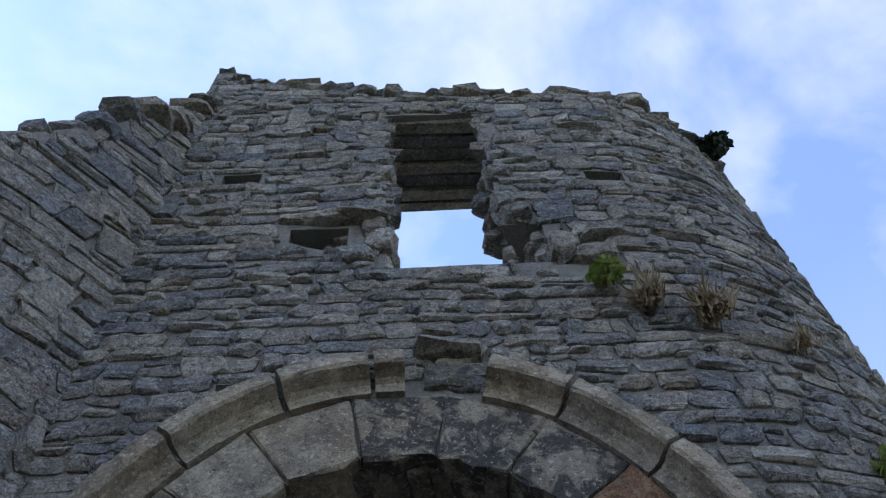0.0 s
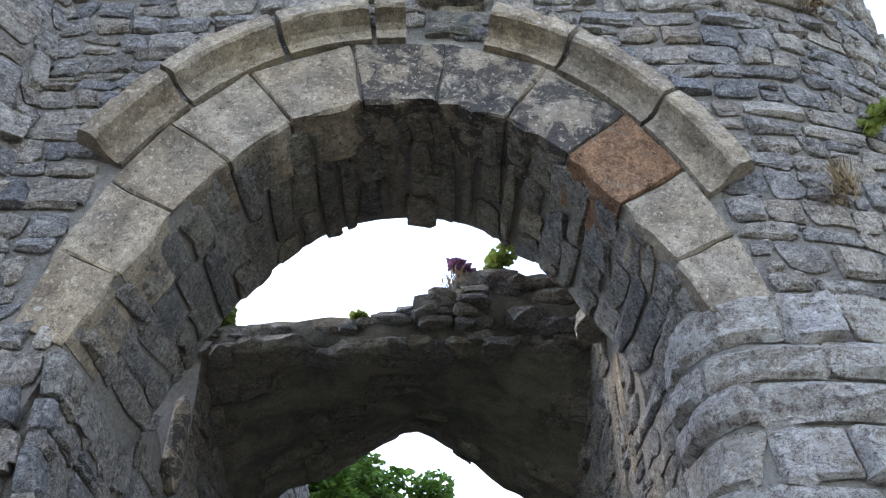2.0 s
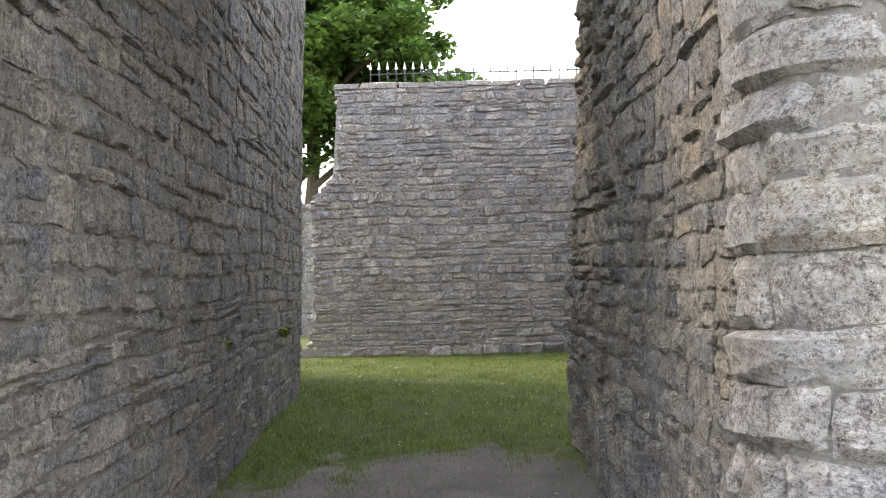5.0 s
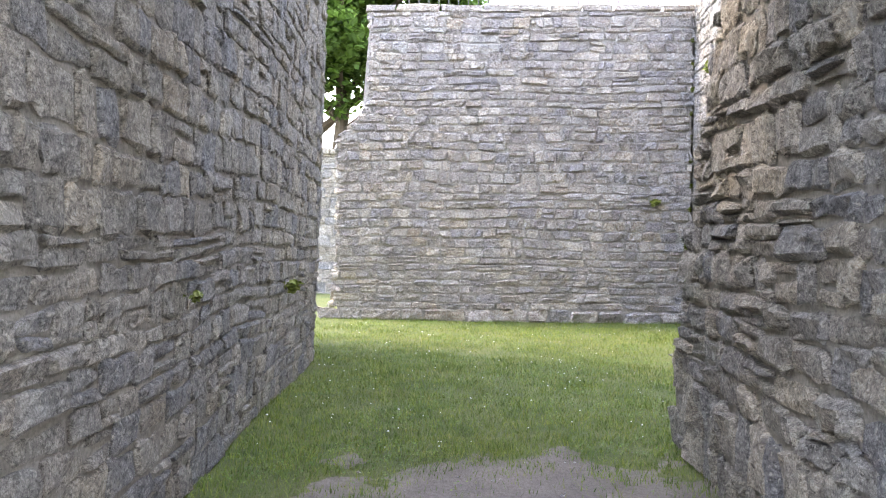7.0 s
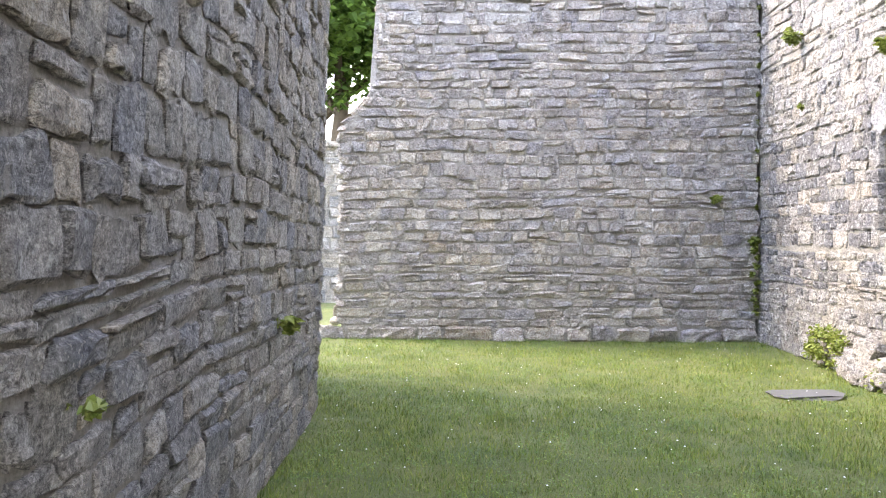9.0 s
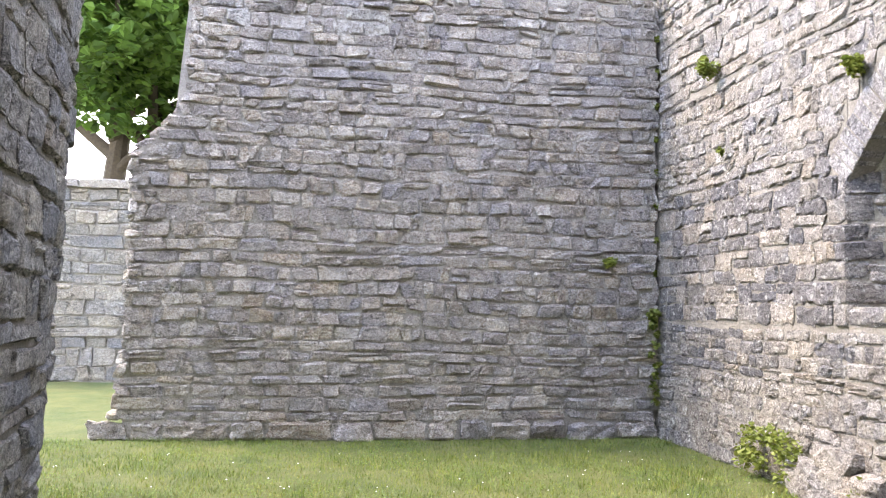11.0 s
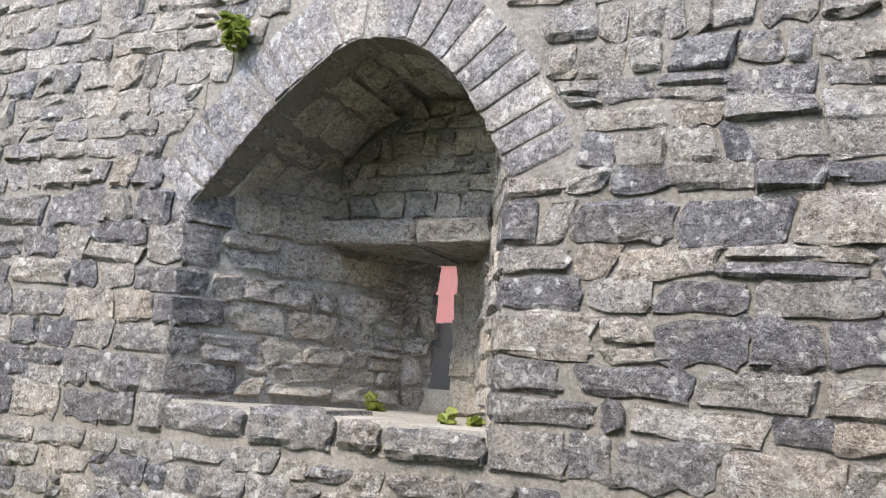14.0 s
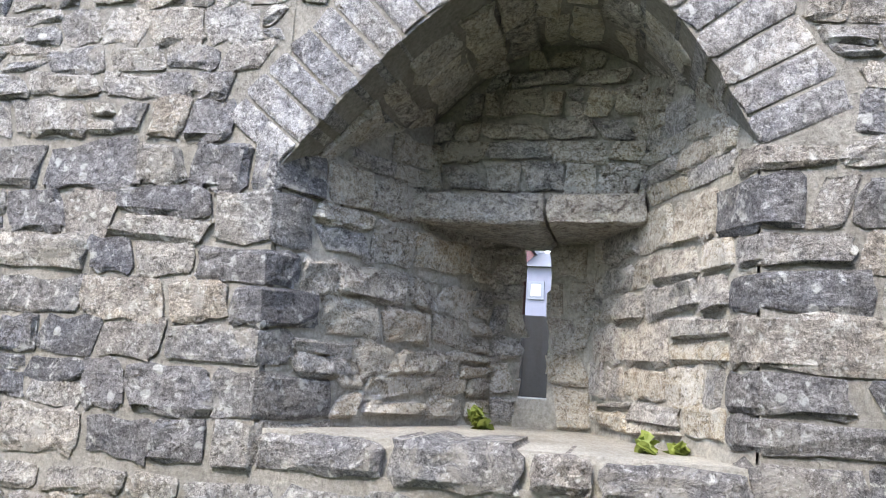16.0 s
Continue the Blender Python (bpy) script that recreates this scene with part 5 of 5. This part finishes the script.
def grass():
    rg = random.Random(77)
    V, F = [], []
    n = 0
    while n < 190000:
        x, y = rg.uniform(-3.6, 3.34), rg.uniform(5.0, 14.4)
        if rg.random() > 0.35 + 0.65 * (1 - (y - 5) / 9.4):
            continue
        if dirt(x, y) > 0 and rg.random() > (0.45 if dirt(x, y + 0.3) < 1 else 0.08):
            continue
        lush = fbm(x * 1.7, y * 1.7, 11)
        if rg.random() > 0.75 + 0.5 * lush:
            continue
        n += 1
        h = rg.uniform(0.015, 0.045) * (1 + 0.6 * max(-0.6, lush)) * (1.5 if rg.random() < 0.06 else 1)
        a, lean = rg.uniform(0, 6.283), rg.uniform(0.1, 1.3) * h
        w = rg.uniform(0.0015, 0.0035)
        z = ground_height(x, y)
        ca, sa = math.cos(a), math.sin(a)
        o = len(V)
        V += [(x - w * sa, y + w * ca, z - 0.005), (x + w * sa, y - w * ca, z - 0.005), (x + lean * ca, y + lean * sa, z + h)]
        F.append((o, o + 1, o + 2))
    ob = mesh_object("grass", V, F, grass_mat("grass_blade", (0.07, 0.125, 0.015), (0.20, 0.27, 0.04), (0.28, 0.27, 0.09), 0.14), smooth=False, kind="stuff")
    tagged(ob, "short mown green grass blades with yellowed patches", "grass")
    V, F = [], []
    n = 0
    while n < 26000:
        x, y = rg.uniform(-3.6, 3.34), rg.uniform(6.0, 14.4)
        if dirt(x, y) > 0 and rg.random() > 0.15 or fbm(x * 1.3, y * 1.3, 21) < -0.1 + 0.3 * rg.random():
            continue
        n += 1
        z, s, a = ground_height(x, y) + rg.uniform(0.015, 0.04), rg.uniform(0.006, 0.012), rg.uniform(0, 6.283)
        t = rg.uniform(-0.4, 0.4)
        o = len(V)
        V.append((x, y, z))
        for k in range(6):
            r = s * (1.0 if k % 2 else 0.45)
            V.append((x + r * math.cos(a + k * 1.0472), y + r * math.sin(a + k * 1.0472), z + t * r * math.cos(k * 1.0472)))
        F += [(o, o + 1 + k, o + 1 + (k + 1) % 6) for k in range(6)]
    ob = mesh_object("clover", V, F, grass_mat("clover_leaf", (0.06, 0.14, 0.018), (0.16, 0.26, 0.045), (0.20, 0.24, 0.06), 0.1), smooth=False, kind="stuff")
    tagged(ob, "low green clover leaves among the grass", "clover")
    V, F = [], []
    for _ in range(230):
        x, y = rg.uniform(-2.5, 3.0), rg.uniform(6.5, 13.5)
        if dirt(x, y) > 0:
            continue
        z, r = ground_height(x, y) + 0.045, rg.uniform(0.004, 0.008)
        o = len(V)
        V += [(x + r * math.cos(k), y + r * math.sin(k), z) for k in range(6)] + [(x, y, z + 0.006)]
        F += [(o + k, o + (k + 1) % 6, o + 6) for k in range(6)]
    tagged(mesh_object("daisies", V, F, white_paint, smooth=False, kind="stuff"), "tiny white daisies in the turf", "flower")
    V, F = [], []
    for _ in range(260):
        x, y = rg.uniform(-1.4, 1.3), rg.uniform(2.6, 7.6)
        if dirt(x, y) < 1:
            continue
        z, r = ground_height(x, y), rg.uniform(0.006, 0.022)
        o = len(V)
        V += [(x + r * rg.uniform(0.7, 1.2) * math.cos(k * 1.257), y + r * rg.uniform(0.7, 1.2) * math.sin(k * 1.257), z - 0.004) for k in range(5)] + [(x + rg.uniform(-0.3, 0.3) * r, y, z + r * 0.5)]
        F += [(o + k, o + (k + 1) % 5, o + 5) for k in range(5)]
    tagged(mesh_object("pebbles", V, F, passage_stone, smooth=False, kind="stuff"), "small loose pebbles on the earth path", "pebble")


grass()


# ---- loose and broken things ----
rg = random.Random(99)
rock("stone_slab", (2.5, 10.9, 0.0), (0.30, 0.20, 0.018), slab_mat, rg, "flat dark stone slab lying in the grass", "slab")
for x, y, r in ((3.22, 11.35, 0.09), (3.2, 11.15, 0.07), (3.24, 11.62, 0.10), (3.16, 11.4, 0.06), (3.25, 10.9, 0.08)):
    tagged(rock("fallen_stone", (x, y, r * 0.6), (r, r * 1.2, r * 0.7), court_stone, rg, "pale fallen rubble stone at the wall foot"), group="fallen stones at the wall foot")


# corbel and broken springers in the passage
fixed_stone("corbel", left_wall, (-1.08, 3.78, 2.83), (0.10, 0.12, 0.09), passage_stone, 1)
fixed_stone("broken_springer", left_wall, (-1.12, 3.55, 2.75), (0.05, 0.09, 0.16), passage_stone, 2)
fixed_stone("broken_springer", left_wall, (-1.13, 3.95, 3.35), (0.05, 0.07, 0.26), arch_soot, 3)
fixed_stone("bracket_stone", right_wall, (1.22, 3.78, 3.97), (0.14, 0.2, 0.06), passage_stone, 5)
fixed_stone("broken_rib", right_wall, (1.26, 3.9, 3.3), (0.05, 0.06, 0.40), passage_stone, 6)
fixed_stone("broken_rib", right_wall, (1.26, 3.68, 3.35), (0.045, 0.05, 0.33), arch_stone, 7)
for k, (x, z, a, b, c) in enumerate(((0.02, 6.15, 0.10, 0.10, 0.12), (-0.03, 6.35, 0.08, 0.08, 0.10), (-0.16, 6.02, 0.12, 0.09, 0.08), (0.0, 7.35, 0.08, 0.08, 0.09), 
                                     (1.14, 6.02, 0.10, 0.1, 0.14), (1.32, 5.9, 0.14, 0.1, 0.07), (0.9, 6.42, 0.12, 0.12, 0.07), (1.42, 6.15, 0.16, 0.1, 0.06), (0.83, 6.6, 0.08, 0.12, 0.09), (-0.12, 6.45, 0.2, 0.14, 0.04), (-0.3, 6.46, 0.2, 0.12, 0.05))):
    fixed_stone("broken_stone", front_wall, (x, FRONT_Y + 0.02, z), (a, b, c), front_stone, 30 + k)
rt0 = random.Random(7)
# broken front edge of the inner vault
rb = random.Random(310)
for k in range(44):
    x = -1.32 + 2.66 * k / 43
    row = k % 2
    z = 4.16 + 0.02 * rb.random() if row == 0 else max(4.28, top2(x) - 0.06)
    fixed_stone("broken_stone", inner_vault, (x + rb.uniform(-0.03, 0.03), 4.46 + 0.07 * fbm(x * 3, 0) + rb.uniform(-0.05, 0.04) + 0.05 * row, z + rb.uniform(-0.03, 0.03)),
                (rb.uniform(0.07, 0.16), rb.uniform(0.08, 0.16), rb.uniform(0.03, 0.06)), passage_stone if row else vault_stone, 400 + k)
for k in range(12):
    x = rb.uniform(0.35, 1.25)
    fixed_stone("broken_stone", inner_vault, (x, 4.45 + rb.uniform(-0.05, 0.1), rb.uniform(4.2, top2(x) - 0.08)), (rb.uniform(0.08, 0.16), rb.uniform(0.1, 0.16), rb.uniform(0.04, 0.08)), passage_stone, 460 + k)
for k in range(16):
    x = 0.22 + 0.36 * rb.random()
    fixed_stone("broken_stone", inner_vault, (x, 4.40 + rb.uniform(-0.03, 0.06), rb.uniform(4.3, top2(x) - 0.03)), (rb.uniform(0.07, 0.14), rb.uniform(0.08, 0.13), rb.uniform(0.03, 0.06)), passage_stone, 480 + k)
for k in range(7):
    u = 0.02 + 0.1 * k
    p, n = wing_P(u, wing_top(u))
    fixed_stone("cap_slab", wing, (p.x - 0.05, p.y + 0.05, p.z + rt0.uniform(-0.05, 0.16)), (rt0.uniform(0.14, 0.26), rt0.uniform(0.12, 0.2), rt0.uniform(0.05, 0.09)), front_stone, 500 + k)
# gnarled stones along the ruined tops
rt = random.Random(123)
for k in range(46):
    u = -1.5 + k * 0.13 + rt.uniform(-0.04, 0.04)
    p, n = front_P(u, front_top(u))
    fixed_stone("cap_stone", front_wall, tuple(p - n * 0.12), (rt.uniform(0.08, 0.2), rt.uniform(0.12, 0.22), rt.uniform(0.03, 0.08)), front_stone, 200 + k)
for k in range(14):
    u = 0.05 + k * 0.13
    p, n = wing_P(u, wing_top(u))
    fixed_stone("cap_stone", wing, tuple(p - n * 0.15), (rt.uniform(0.1, 0.2), rt.uniform(0.1, 0.2), rt.uniform(0.04, 0.09)), front_stone, 300 + k)


# ---- beyond the slit window ----
def boards():
    top = new("board_fence")
    top.location = (9, 0, 0)
    tagged(top, "tall dark grey board fence outside the slit window", "fence")
    dark_wood = plain_mat("dark_grey_boards", (0.014, 0.0145, 0.017), 0.8, 0, 0.5, 25)
    for k in range(34):
        bm = bmesh.new()
        bmesh.ops.create_cube(bm, size=1, matrix=Matrix.Translation((0.024 * (k % 2), 8.6 + 0.2 * k, 1.1)) @ Matrix.Diagonal((0.022, 0.21, 2.2 + 0.01 * (k % 3), 1)))
        part("board", bm, dark_wood, top)


boards()


def house(name, y0, y1, eaves, col, label, windows):
    top = new(name)
    top.location = (25, (y0 + y1) / 2, 0)
    tagged(top, label, "house")
    w = y1 - y0
    m = plain_mat(name + "_render", col, 0.85, 0, 0.2, 4)
    bm = bmesh.new()
    bmesh.ops.create_cube(bm, size=1, matrix=Matrix.Translation((3, 0, eaves / 2)) @ Matrix.Diagonal((6, w, eaves, 1)))
    part("wall", bm, m, top)
    bm = bmesh.new()
    pts = [(-0.2, eaves), (6.2, eaves), (3, eaves + 0.9)]
    vs = [bm.verts.new((x, sgn * (w / 2 + 0.1), z)) for sgn in (-1, 1) for x, z in pts]
    for f in ((0, 1, 2), (5, 4, 3), (0, 3, 4, 1), (1, 4, 5, 2), (2, 5, 3, 0)):
        bm.faces.new([vs[i] for i in f])
    part("roof", bm, plain_mat(name + "_slate", (0.08, 0.08, 0.09), 0.7, 0, 0.4, 3), top)
    for y, z, a, b in windows:
        bm = bmesh.new()
        bmesh.ops.create_cube(bm, size=1, matrix=Matrix.Translation((-0.03, y - (y0 + y1) / 2, z)) @ Matrix.Diagonal((0.08, a + 0.12, b + 0.12, 1)))
        fr = part("window", bm, plain_mat("grey_window_frame", (0.12, 0.13, 0.16), 0.6), top)
        bm = bmesh.new()
        bmesh.ops.create_cube(bm, size=1, matrix=Matrix.Translation((-0.085, y - (y0 + y1) / 2, z)) @ Matrix.Diagonal((0.02, a - 0.08, b - 0.08, 1)))
        part("pane", bm, white_paint, fr)


house("rendered_house", 7.5, 13.42, 4.9, (0.12, 0.123, 0.165), "pale lilac rendered house across the street", [(13.12, 4.2, 0.36, 0.42), (10.5, 4.2, 0.8, 1.0)])
house("brick_house", 13.5, 29, 5.6, (0.15, 0.052, 0.048), "red brick house across the street", [(14.55, 4.78, 0.36, 1.2), (17.2, 4.4, 0.8, 1.0)])
fence_P = lambda u, v: (Vector((8.97, u, v)), Vector((-1, 0, 0)))
tuft("fence_ivy", fence_P, 12.95, 2.22, 0.16, 320, 0.07, leaves_tree, "fresh green ivy clump on the fence top", 91, out=-0.06)
# loose rubble where the foot of the pale wall has crumbled
rt = random.Random(95)
for k in range(16):
    u = rt.uniform(10.75, 11.95)
    z = rt.uniform(0.02, 0.34) * (1 - abs(u - 11.4) / 0.8)
    fixed_stone("rubble_stone", court_wall, (3.30 - 0.25 * max(0, 0.2 - z) * rt.random(), u, max(0.03, z)), (rt.uniform(0.08, 0.14), rt.uniform(0.12, 0.24), rt.uniform(0.07, 0.13)), court_stone, 400 + k)
# broken, ragged sides of the window over the gate
rt = random.Random(97)
for k in range(22):
    side = k % 2
    z = (5.9 if side == 0 else 6.35) + 1.8 * rt.random() ** 1.4
    x = (WX0 - 0.03 - 0.05 * rt.random()) if side == 0 else (WX1 + 0.03 + 0.06 * rt.random())
    fixed_stone("broken_jamb_stone", front_wall, (x, 2.42 + 0.35 * rt.random(), z), (rt.uniform(0.06, 0.13), rt.uniform(0.07, 0.12), rt.uniform(0.04, 0.09)), front_stone, 500 + k)
for k in range(18):
    x = rt.uniform(0.95, 1.5)
    fixed_stone("broken_jamb_stone", front_wall, (x, 2.46 + 0.25 * rt.random(), rt.uniform(5.82, 6.3)), (rt.uniform(0.07, 0.16), rt.uniform(0.06, 0.14), rt.uniform(0.035, 0.10)), front_stone, 540 + k)
for k in range(9):
    x = rt.uniform(-0.62, -0.1)
    fixed_stone("broken_jamb_stone", front_wall, (x, 2.48 + 0.3 * rt.random(), 6.02 + 0.42 * rt.random() * (1 if x < -0.45 or x > -0.25 else 0.3)), (rt.uniform(0.06, 0.12), rt.uniform(0.06, 0.14), rt.uniform(0.03, 0.07)), front_stone, 570 + k)
